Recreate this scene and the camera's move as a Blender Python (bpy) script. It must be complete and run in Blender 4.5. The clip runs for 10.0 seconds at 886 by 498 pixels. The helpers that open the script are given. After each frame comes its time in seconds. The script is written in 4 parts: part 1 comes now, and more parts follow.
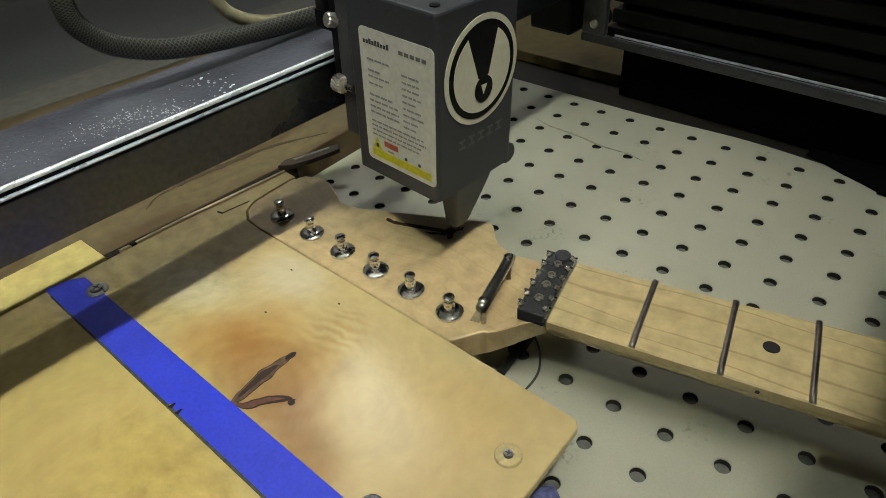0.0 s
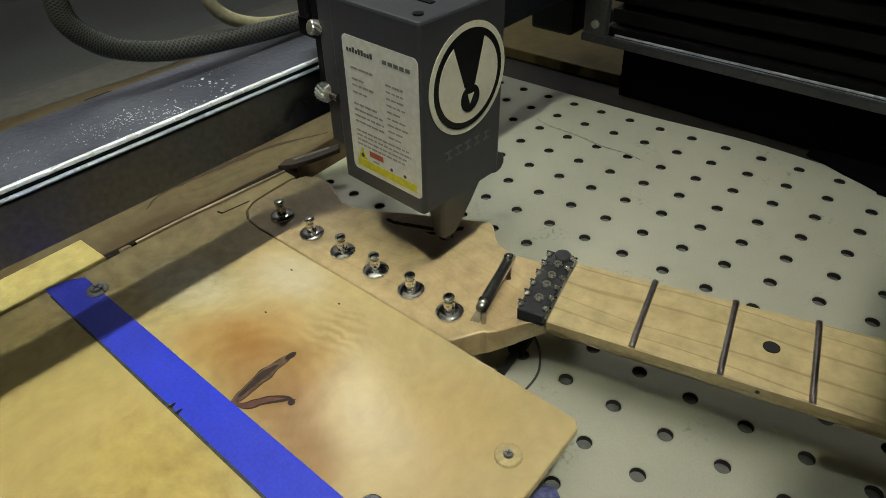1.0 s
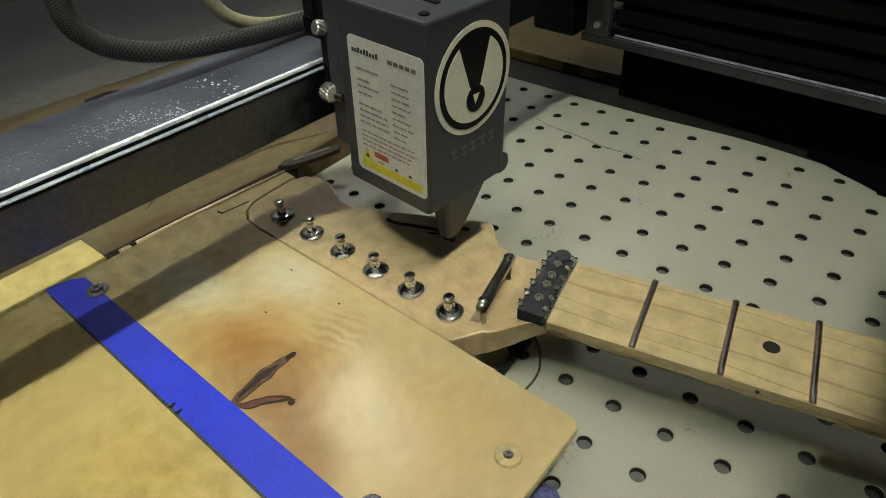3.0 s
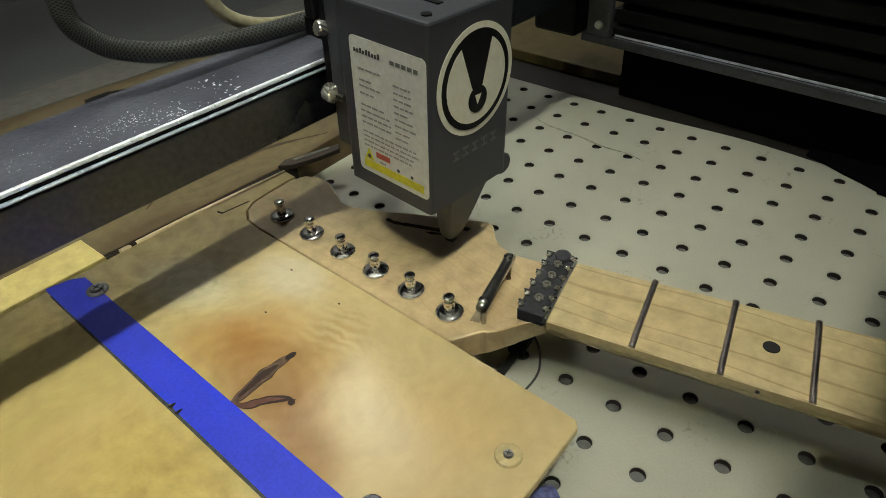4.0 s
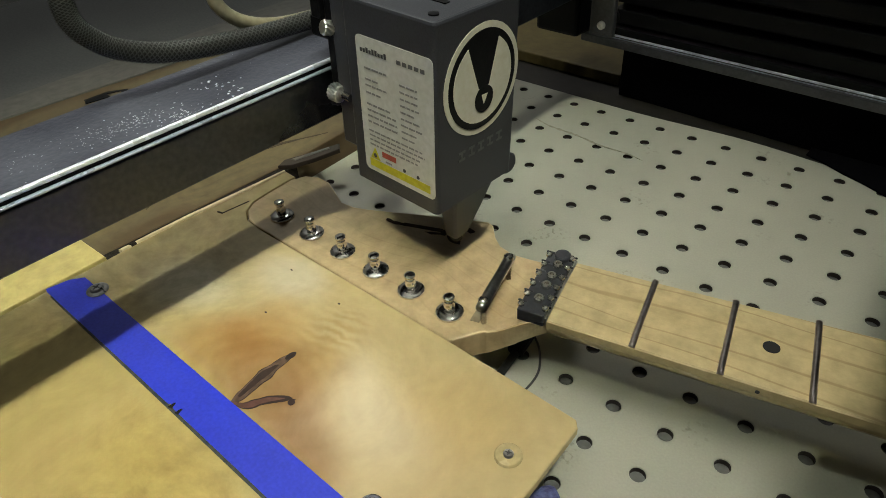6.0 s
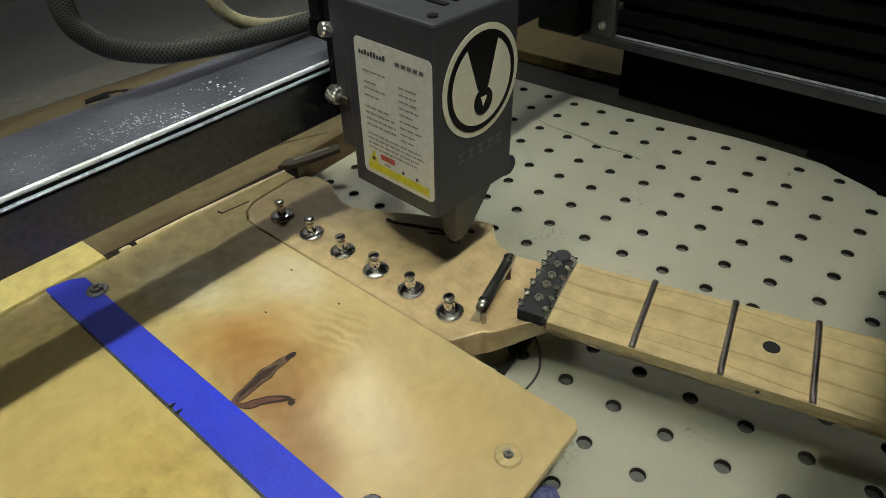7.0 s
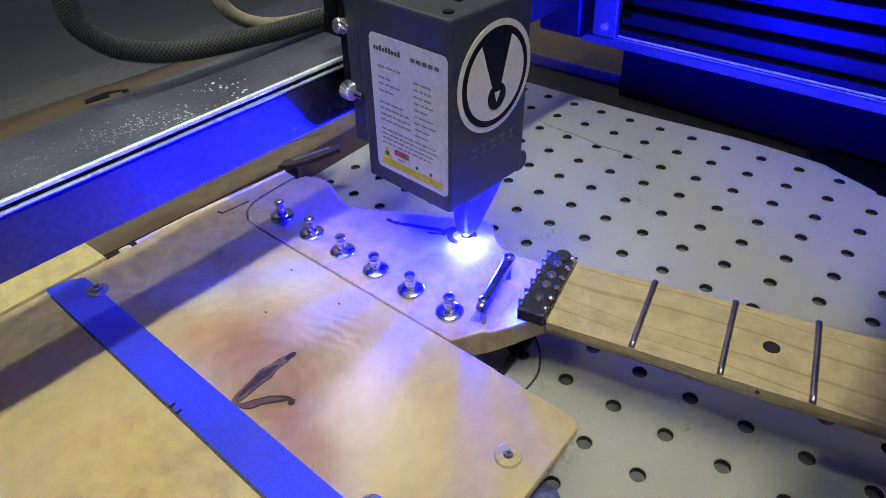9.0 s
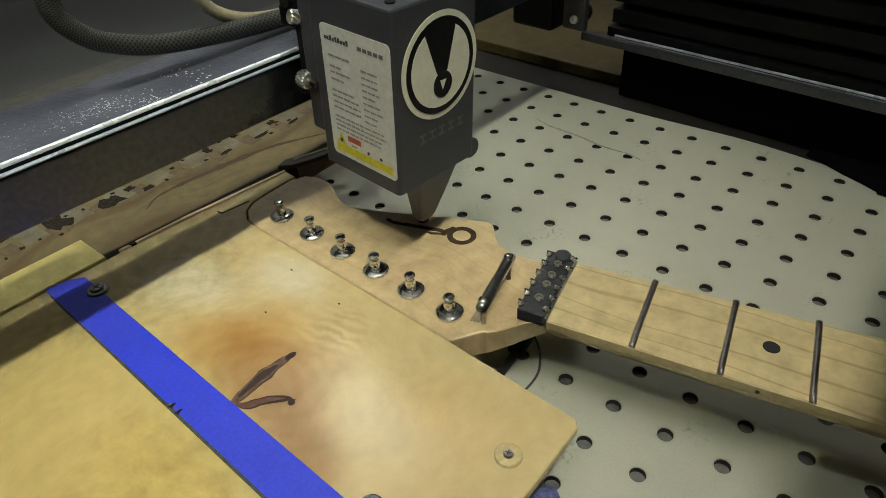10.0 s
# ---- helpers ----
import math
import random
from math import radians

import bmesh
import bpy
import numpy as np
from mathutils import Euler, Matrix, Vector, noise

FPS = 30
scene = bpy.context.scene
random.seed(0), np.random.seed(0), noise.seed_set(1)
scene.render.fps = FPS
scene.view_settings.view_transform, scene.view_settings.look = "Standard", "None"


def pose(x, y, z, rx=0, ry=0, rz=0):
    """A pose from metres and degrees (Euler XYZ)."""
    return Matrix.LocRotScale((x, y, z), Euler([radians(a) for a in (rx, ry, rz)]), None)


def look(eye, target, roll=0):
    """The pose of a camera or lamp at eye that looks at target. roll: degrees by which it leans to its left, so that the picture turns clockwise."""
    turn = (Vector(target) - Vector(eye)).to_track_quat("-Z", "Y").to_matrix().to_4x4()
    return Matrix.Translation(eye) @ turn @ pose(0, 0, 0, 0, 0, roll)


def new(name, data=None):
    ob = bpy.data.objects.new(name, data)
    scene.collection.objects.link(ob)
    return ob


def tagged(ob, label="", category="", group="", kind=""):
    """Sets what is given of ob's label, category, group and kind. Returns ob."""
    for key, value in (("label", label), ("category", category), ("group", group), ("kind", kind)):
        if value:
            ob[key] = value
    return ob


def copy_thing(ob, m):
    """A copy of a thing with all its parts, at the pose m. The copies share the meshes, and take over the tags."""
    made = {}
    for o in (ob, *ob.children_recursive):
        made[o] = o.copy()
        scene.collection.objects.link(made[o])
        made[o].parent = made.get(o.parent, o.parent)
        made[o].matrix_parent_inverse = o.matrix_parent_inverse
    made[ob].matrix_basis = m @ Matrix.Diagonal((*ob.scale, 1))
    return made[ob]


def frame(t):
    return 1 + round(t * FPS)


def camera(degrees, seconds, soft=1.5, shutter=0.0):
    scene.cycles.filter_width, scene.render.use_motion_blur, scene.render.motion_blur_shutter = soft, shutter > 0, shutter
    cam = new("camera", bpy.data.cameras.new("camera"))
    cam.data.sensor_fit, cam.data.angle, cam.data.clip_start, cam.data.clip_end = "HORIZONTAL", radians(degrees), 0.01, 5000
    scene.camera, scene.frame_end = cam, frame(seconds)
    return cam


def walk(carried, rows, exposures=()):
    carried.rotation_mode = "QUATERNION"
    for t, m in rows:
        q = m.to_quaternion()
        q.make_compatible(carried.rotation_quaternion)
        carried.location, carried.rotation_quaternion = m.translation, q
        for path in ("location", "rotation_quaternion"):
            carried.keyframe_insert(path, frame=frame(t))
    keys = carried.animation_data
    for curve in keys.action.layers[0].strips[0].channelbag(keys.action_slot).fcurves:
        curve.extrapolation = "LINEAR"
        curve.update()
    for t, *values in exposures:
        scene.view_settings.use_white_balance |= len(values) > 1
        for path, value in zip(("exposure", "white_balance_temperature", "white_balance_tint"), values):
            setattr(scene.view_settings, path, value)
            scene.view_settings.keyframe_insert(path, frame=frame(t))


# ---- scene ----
# ---------------------------------------------------------------- camera
cam = camera(68.474, 10.0, soft=0.7)
EYE = Vector((0.22696, -0.28867, 0.24540))
VIEW = look(EYE, EYE + Vector((-0.53671, 0.57417, -0.61828)), -3.88)
walk(cam, [(0.0, VIEW), (10.0, VIEW)], exposures=[(0.0, 0.0), (10.0, 0.0)])

# ---------------------------------------------------------------- world and lamps
world = bpy.data.worlds.new("world")
scene.world = world
world.use_nodes = True
world.node_tree.nodes["Background"].inputs[0].default_value = (0.55, 0.6, 0.7, 1)
world.node_tree.nodes["Background"].inputs[1].default_value = 0.12


def area_lamp(name, eye, target, size, watts, colour, spread=180.0, tall=None):
    data = bpy.data.lights.new(name, "AREA")
    data.shape, data.size, data.energy, data.color = "DISK", size, watts, colour
    if tall:
        data.shape, data.size_y = "RECTANGLE", tall
    data.spread = radians(spread)
    ob = new(name, data)
    ob.matrix_world = look(eye, target)
    return ob


# four shaded workshop spots overhead and a weak ceiling panel further back
LAMP_S = Vector((0.63, -1.06, 2.2))
LAMP_W = Vector((0.75, -0.32, 2.2))
LAMP_F = Vector((-0.07, -0.75, 2.2))
LAMP_T = Vector((0.69, 0.20, 2.2))
area_lamp("spot_light_t", LAMP_T, (-0.02, -0.12, 0), 0.045, 0.240, (0.95, 0.98, 0.85), 27)
area_lamp("spot_light_s", LAMP_S, (-0.06, -0.19, 0), 0.045, 0.403, (0.95, 0.97, 0.79), 26)
area_lamp("spot_light_w", LAMP_W, (-0.06, -0.19, 0), 0.045, 0.413, (0.95, 0.98, 0.83), 27)
area_lamp("spot_light_f", LAMP_F, (-0.06, -0.18, 0), 0.045, 0.269, (0.96, 0.985, 0.87), 27)
area_lamp("ceiling_panel", (-1.55, 1.05, 2.5), (-1.55, 1.05, 0), 0.70, 12.0, (0.98, 1.0, 0.95), 180, 0.70)


# ---------------------------------------------------------------- materials
def mat(name, colour, rough=0.5, metal=0.0, spots=0.25, scale=60.0, stretch=(1, 1, 1), bump=0.1, fine=400.0,
        dark=0.6, tint=None, coat=0.0, emit=None, power=0.0, dirt=0.0, spec=0.5, grain=0.35):
    """A surface with stains at one scale and grain at another."""
    m = bpy.data.materials.new(name)
    m.use_nodes = True
    nt = m.node_tree
    bsdf = nt.nodes["Principled BSDF"]
    bsdf.inputs["Metallic"].default_value = metal
    bsdf.inputs["Coat Weight"].default_value = coat
    bsdf.inputs["Specular IOR Level"].default_value = spec
    tc = nt.nodes.new("ShaderNodeTexCoord")
    mp = nt.nodes.new("ShaderNodeMapping")
    mp.inputs["Scale"].default_value = stretch
    nt.links.new(tc.outputs["Object"], mp.inputs["Vector"])
    big = nt.nodes.new("ShaderNodeTexNoise")
    big.inputs["Scale"].default_value, big.inputs["Detail"].default_value = scale, 6
    small = nt.nodes.new("ShaderNodeTexNoise")
    small.inputs["Scale"].default_value, small.inputs["Detail"].default_value = fine, 4
    nt.links.new(mp.outputs[0], big.inputs["Vector"])
    nt.links.new(mp.outputs[0], small.inputs["Vector"])
    ramp = nt.nodes.new("ShaderNodeValToRGB")
    c = Vector(colour[:3])
    low = Vector(tint) if tint else c * dark
    ramp.color_ramp.elements[0].position, ramp.color_ramp.elements[1].position = 0.3, 0.7
    ramp.color_ramp.elements[0].color = (*(c.lerp(low, min(1, spots * 2))), 1)
    ramp.color_ramp.elements[1].color = (*c, 1)
    nt.links.new(big.outputs["Fac"], ramp.inputs["Fac"])
    mix = nt.nodes.new("ShaderNodeMix")
    mix.data_type, mix.blend_type = "RGBA", "OVERLAY"
    mix.inputs["Factor"].default_value = grain
    nt.links.new(ramp.outputs["Color"], mix.inputs["A"])
    nt.links.new(small.outputs["Fac"], mix.inputs["B"])
    col = mix.outputs["Result"]
    if dirt:
        where = nt.nodes.new("ShaderNodeTexNoise")
        where.inputs["Scale"].default_value, where.inputs["Detail"].default_value = 26.0, 2
        speck = nt.nodes.new("ShaderNodeTexNoise")
        speck.inputs["Scale"].default_value, speck.inputs["Detail"].default_value = 340.0, 5
        lim = []
        for tex, lo, hi in ((where, 0.60, 0.74), (speck, 0.54, 0.68)):
            nt.links.new(tc.outputs["Object"], tex.inputs["Vector"])
            r = nt.nodes.new("ShaderNodeMapRange")
            r.inputs["From Min"].default_value, r.inputs["From Max"].default_value = lo, hi
            nt.links.new(tex.outputs["Fac"], r.inputs["Value"])
            lim.append(r)
        both = nt.nodes.new("ShaderNodeMath")
        both.operation = "MULTIPLY"
        nt.links.new(lim[0].outputs[0], both.inputs[0])
        nt.links.new(lim[1].outputs[0], both.inputs[1])
        amount = nt.nodes.new("ShaderNodeMath")
        amount.operation = "MULTIPLY"
        amount.inputs[1].default_value = dirt
        nt.links.new(both.outputs[0], amount.inputs[0])
        dm = nt.nodes.new("ShaderNodeMix")
        dm.data_type = "RGBA"
        dm.inputs["B"].default_value = (0.10, 0.085, 0.06, 1)
        nt.links.new(amount.outputs[0], dm.inputs["Factor"])
        nt.links.new(col, dm.inputs["A"])
        col = dm.outputs["Result"]
    nt.links.new(col, bsdf.inputs["Base Color"])
    mr = nt.nodes.new("ShaderNodeMapRange")
    mr.inputs["To Min"].default_value, mr.inputs["To Max"].default_value = max(0.02, rough - 0.12), min(1, rough + 0.12)
    nt.links.new(big.outputs["Fac"], mr.inputs["Value"])
    nt.links.new(mr.outputs[0], bsdf.inputs["Roughness"])
    bp = nt.nodes.new("ShaderNodeBump")
    bp.inputs["Strength"].default_value, bp.inputs["Distance"].default_value = bump, 0.001
    nt.links.new(small.outputs["Fac"], bp.inputs["Height"])
    nt.links.new(bp.outputs[0], bsdf.inputs["Normal"])
    if emit:
        bsdf.inputs["Emission Color"].default_value = (*emit, 1)
        bsdf.inputs["Emission Strength"].default_value = power
    return m


def wood(name, light, dark, scale=26.0, axis=0, rough=0.42, twist=1.5, tints=(), contrast=0.6, bump=0.12, offset=0.0, fibres=0.3, lines=0.0, count=5.0, patch=None, yaw=0.0, thin=0.16, curl=None, fine=None, bands=0.0, swirl=None):
    """Sawn wood with long grain along one axis; soft (x, y, radius, colour) patches tint knot stains, pale fibres and
    painted sheen.
    """
    m = bpy.data.materials.new(name)
    m.use_nodes = True
    nt = m.node_tree
    N, L = nt.nodes.new, nt.links.new
    bsdf = nt.nodes["Principled BSDF"]
    tc = N("ShaderNodeTexCoord")
    mp = N("ShaderNodeMapping")
    s = [1.0, 1.0, 1.0]
    s[axis] = 0.12
    mp.inputs["Scale"].default_value = s
    mp.inputs["Location"].default_value = (offset, offset * 0.7, 0)
    warp = N("ShaderNodeTexNoise")
    warp.inputs["Scale"].default_value, warp.inputs["Detail"].default_value = 9.0, 2
    L(tc.outputs["Object"], warp.inputs["Vector"])
    add = N("ShaderNodeVectorMath")
    add.operation = "MULTIPLY_ADD"
    add.inputs[1].default_value = (0.03 * twist, 0.03 * twist, 0)
    L(warp.outputs["Color"], add.inputs[0])
    L(tc.outputs["Object"], add.inputs[2])
    spun = N("ShaderNodeMapping")
    spun.inputs["Rotation"].default_value = (0, 0, radians(yaw))
    L(add.outputs[0], spun.inputs["Vector"])
    L(spun.outputs[0], mp.inputs["Vector"])
    ring = N("ShaderNodeTexNoise")
    ring.inputs["Scale"].default_value, ring.inputs["Detail"].default_value = scale, 3
    L(mp.outputs[0], ring.inputs["Vector"])
    fibre = N("ShaderNodeTexNoise")
    fibre.inputs["Scale"].default_value, fibre.inputs["Detail"].default_value = fine or scale * 22, 3
    L(mp.outputs[0], fibre.inputs["Vector"])
    blotch = N("ShaderNodeTexNoise")
    blotch.inputs["Scale"].default_value, blotch.inputs["Detail"].default_value = 14, 4
    L(tc.outputs["Object"], blotch.inputs["Vector"])
    r1 = N("ShaderNodeValToRGB")
    r1.color_ramp.elements[0].position, r1.color_ramp.elements[1].position = 0.26, 0.74
    r1.color_ramp.elements[0].color, r1.color_ramp.elements[1].color = (*dark, 1), (*light, 1)
    sum1 = N("ShaderNodeMath")
    sum1.operation = "MULTIPLY_ADD"
    sum1.inputs[1].default_value, sum1.inputs[2].default_value = 0.5 * contrast, 0.5 - 0.25 * contrast
    L(ring.outputs["Fac"], sum1.inputs[0])
    sum2 = N("ShaderNodeMath")
    sum2.operation = "MULTIPLY_ADD"
    sum2.inputs[1].default_value = fibres
    L(fibre.outputs["Fac"], sum2.inputs[0])
    L(sum1.outputs[0], sum2.inputs[2])
    sum3 = N("ShaderNodeMath")
    sum3.operation = "MULTIPLY_ADD"
    sum3.inputs[1].default_value = 0.5
    L(blotch.outputs["Fac"], sum3.inputs[0])
    L(sum2.outputs[0], sum3.inputs[2])
    off = N("ShaderNodeMath")
    off.operation = "SUBTRACT"
    off.inputs[1].default_value = 0.235 + fibres / 2
    L(sum3.outputs[0], off.inputs[0])
    L(off.outputs[0], r1.inputs["Fac"])
    col = r1.outputs["Color"]
    # mottling of the cut fibres, a few millimetres across
    mottle = N("ShaderNodeTexNoise")
    mottle.inputs["Scale"].default_value, mottle.inputs["Detail"].default_value = 110.0, 6
    mottle.inputs["Roughness"].default_value = 0.62
    L(spun.outputs[0], mottle.inputs["Vector"])
    steep = N("ShaderNodeMapRange")
    steep.inputs["From Min"].default_value, steep.inputs["From Max"].default_value = 0.28, 0.72
    L(mottle.outputs["Fac"], steep.inputs["Value"])
    grey = N("ShaderNodeMix")
    grey.data_type, grey.blend_type = "RGBA", "OVERLAY"
    grey.inputs["Factor"].default_value = 0.22
    L(col, grey.inputs["A"])
    L(steep.outputs[0], grey.inputs["B"])
    col = grey.outputs["Result"]
    if patch:
        # broad paler or yellower zones
        zone = N("ShaderNodeTexNoise")
        zone.inputs["Scale"].default_value, zone.inputs["Detail"].default_value = 7.5, 3
        L(add.outputs[0], zone.inputs["Vector"])
        zr = N("ShaderNodeMapRange")
        zr.interpolation_type = "SMOOTHSTEP"
        zr.inputs["From Min"].default_value, zr.inputs["From Max"].default_value = 0.42, 0.62
        zr.inputs["To Max"].default_value = 0.6
        L(zone.outputs["Fac"], zr.inputs["Value"])
        zm = N("ShaderNodeMix")
        zm.data_type = "RGBA"
        zm.inputs["B"].default_value = (*patch, 1)
        L(zr.outputs[0], zm.inputs["Factor"])
        L(col, zm.inputs["A"])
        col = zm.outputs["Result"]
    if lines:
        # thin growth lines along the level curves of the slow noise
        slow_noise = N("ShaderNodeTexNoise")
        slow_noise.inputs["Scale"].default_value, slow_noise.inputs["Detail"].default_value = scale * 0.8, 1
        L(mp.outputs[0], slow_noise.inputs["Vector"])
        chain = slow_noise.outputs["Fac"]
        for op, value in (("MULTIPLY", count), ("FRACT", None), ("SUBTRACT", 0.5), ("ABSOLUTE", None)):
            nd = N("ShaderNodeMath")
            nd.operation = op
            L(chain, nd.inputs[0])
            if value is not None:
                nd.inputs[1].default_value = value
            chain = nd.outputs[0]
        lr = N("ShaderNodeMapRange")
        lr.interpolation_type = "SMOOTHSTEP"
        lr.inputs["From Min"].default_value, lr.inputs["From Max"].default_value = 0.0, thin
        lr.inputs["To Min"].default_value, lr.inputs["To Max"].default_value = lines, 0.0
        L(chain, lr.inputs["Value"])
        lm = N("ShaderNodeMix")
        lm.data_type, lm.blend_type = "RGBA", "MULTIPLY"
        lm.inputs["B"].default_value = (0.62, 0.48, 0.34, 1)
        L(lr.outputs[0], lm.inputs["Factor"])
        L(col, lm.inputs["A"])
        col = lm.outputs["Result"]
    # soft patches multiplied into the colour; values above 1 whiten it
    for kx, ky, kr, kc in tints:
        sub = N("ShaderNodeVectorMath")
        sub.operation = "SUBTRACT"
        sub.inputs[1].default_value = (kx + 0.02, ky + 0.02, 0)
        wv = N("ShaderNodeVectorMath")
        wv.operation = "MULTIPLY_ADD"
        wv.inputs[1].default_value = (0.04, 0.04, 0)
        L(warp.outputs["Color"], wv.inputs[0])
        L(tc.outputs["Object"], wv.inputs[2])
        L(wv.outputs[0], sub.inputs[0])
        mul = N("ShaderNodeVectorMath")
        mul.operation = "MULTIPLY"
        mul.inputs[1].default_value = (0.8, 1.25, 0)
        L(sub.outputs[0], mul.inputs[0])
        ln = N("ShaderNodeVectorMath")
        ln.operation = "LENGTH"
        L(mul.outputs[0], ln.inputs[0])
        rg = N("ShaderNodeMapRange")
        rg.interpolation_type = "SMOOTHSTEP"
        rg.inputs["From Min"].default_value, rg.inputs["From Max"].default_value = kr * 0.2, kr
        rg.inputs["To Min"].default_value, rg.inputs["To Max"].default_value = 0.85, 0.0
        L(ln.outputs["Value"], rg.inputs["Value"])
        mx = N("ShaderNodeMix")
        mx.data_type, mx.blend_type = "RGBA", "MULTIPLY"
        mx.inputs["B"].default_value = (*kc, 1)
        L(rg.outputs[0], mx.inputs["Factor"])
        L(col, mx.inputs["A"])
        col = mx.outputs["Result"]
    if bands:
        # thin, slightly wavering growth lines along the grain
        wave = N("ShaderNodeTexWave")
        wave.bands_direction = "Y" if axis == 0 else "X"
        wave.inputs["Scale"].default_value, wave.inputs["Distortion"].default_value = 30.0, 24.0
        wave.inputs["Detail"].default_value, wave.inputs["Detail Scale"].default_value = 3.0, 0.42
        L(mp.outputs[0], wave.inputs["Vector"])
        br = N("ShaderNodeMapRange")
        br.interpolation_type = "SMOOTHSTEP"
        br.inputs["From Min"].default_value, br.inputs["From Max"].default_value = 0.955, 1.0
        br.inputs["To Max"].default_value = bands
        L(wave.outputs["Fac"], br.inputs["Value"])
        fadeout = N("ShaderNodeMath")
        fadeout.operation = "MULTIPLY"
        L(br.outputs[0], fadeout.inputs[0])
        L(blotch.outputs["Fac"], fadeout.inputs[1])
        bm_mix = N("ShaderNodeMix")
        bm_mix.data_type, bm_mix.blend_type = "RGBA", "MULTIPLY"
        bm_mix.inputs["B"].default_value = (0.42, 0.29, 0.18, 1)
        L(fadeout.outputs[0], bm_mix.inputs["Factor"])
        L(col, bm_mix.inputs["A"])
        col = bm_mix.outputs["Result"]
    if swirl:
        # grain that flows round a knot
        about = N("ShaderNodeMapping")
        about.inputs["Location"].default_value = (-swirl[0] * 1.0, -swirl[1] * 1.5, 0)
        about.inputs["Scale"].default_value = (1.0, 1.5, 0)
        L(tc.outputs["Object"], about.inputs["Vector"])
        rings = N("ShaderNodeTexWave")
        rings.wave_type, rings.rings_direction = "RINGS", "Z"
        rings.inputs["Scale"].default_value, rings.inputs["Distortion"].default_value = 30.0, 14.0
        rings.inputs["Detail"].default_value, rings.inputs["Detail Scale"].default_value = 3.0, 0.45
        L(about.outputs[0], rings.inputs["Vector"])
        far = N("ShaderNodeVectorMath")
        far.operation = "LENGTH"
        L(about.outputs[0], far.inputs[0])
        ease = N("ShaderNodeMapRange")
        ease.interpolation_type = "SMOOTHSTEP"
        ease.inputs["From Min"].default_value, ease.inputs["From Max"].default_value = 0.01, swirl[2]
        ease.inputs["To Min"].default_value, ease.inputs["To Max"].default_value = 0.20, 0.06
        L(far.outputs["Value"], ease.inputs["Value"])
        part_of = N("ShaderNodeMath")
        part_of.operation = "MULTIPLY"
        L(rings.outputs["Fac"], part_of.inputs[0])
        L(ease.outputs[0], part_of.inputs[1])
        sm = N("ShaderNodeMix")
        sm.data_type, sm.blend_type = "RGBA", "MULTIPLY"
        sm.inputs["B"].default_value = (0.74, 0.60, 0.46, 1)
        L(part_of.outputs[0], sm.inputs["Factor"])
        L(col, sm.inputs["A"])
        col = sm.outputs["Result"]
    if curl:
        # compressed, rippled fibres beside a knot
        wave = N("ShaderNodeTexWave")
        wave.inputs["Scale"].default_value, wave.inputs["Distortion"].default_value = 62.0, 5.0
        wave.inputs["Detail"].default_value, wave.inputs["Detail Scale"].default_value = 2.0, 1.5
        turned = N("ShaderNodeMapping")
        turned.inputs["Rotation"].default_value = (0, 0, radians(curl[3]))
        L(tc.outputs["Object"], turned.inputs["Vector"])
        L(turned.outputs[0], wave.inputs["Vector"])
        near = N("ShaderNodeVectorMath")
        near.operation = "DISTANCE"
        near.inputs[1].default_value = (curl[0], curl[1], 0.034)
        L(tc.outputs["Object"], near.inputs[0])
        fade = N("ShaderNodeMapRange")
        fade.interpolation_type = "SMOOTHSTEP"
        fade.inputs["From Min"].default_value, fade.inputs["From Max"].default_value = 0.0, curl[2]
        fade.inputs["To Min"].default_value, fade.inputs["To Max"].default_value = 0.62, 0.0
        L(near.outputs["Value"], fade.inputs["Value"])
        amount = N("ShaderNodeMath")
        amount.operation = "MULTIPLY"
        L(wave.outputs["Fac"], amount.inputs[0])
        L(fade.outputs[0], amount.inputs[1])
        cm = N("ShaderNodeMix")
        cm.data_type, cm.blend_type = "RGBA", "MULTIPLY"
        cm.inputs["B"].default_value = (0.74, 0.60, 0.44, 1)
        L(amount.outputs[0], cm.inputs["Factor"])
        L(col, cm.inputs["A"])
        col = cm.outputs["Result"]
    L(col, bsdf.inputs["Base Color"])
    rr = N("ShaderNodeMapRange")
    rr.inputs["To Min"].default_value, rr.inputs["To Max"].default_value = rough - 0.02, rough + 0.05
    L(fibre.outputs["Fac"], rr.inputs["Value"])
    L(rr.outputs[0], bsdf.inputs["Roughness"])
    bp = N("ShaderNodeBump")
    bp.inputs["Strength"].default_value, bp.inputs["Distance"].default_value = bump, 0.0006
    L(fibre.outputs["Fac"], bp.inputs["Height"])
    L(bp.outputs[0], bsdf.inputs["Normal"])
    return m


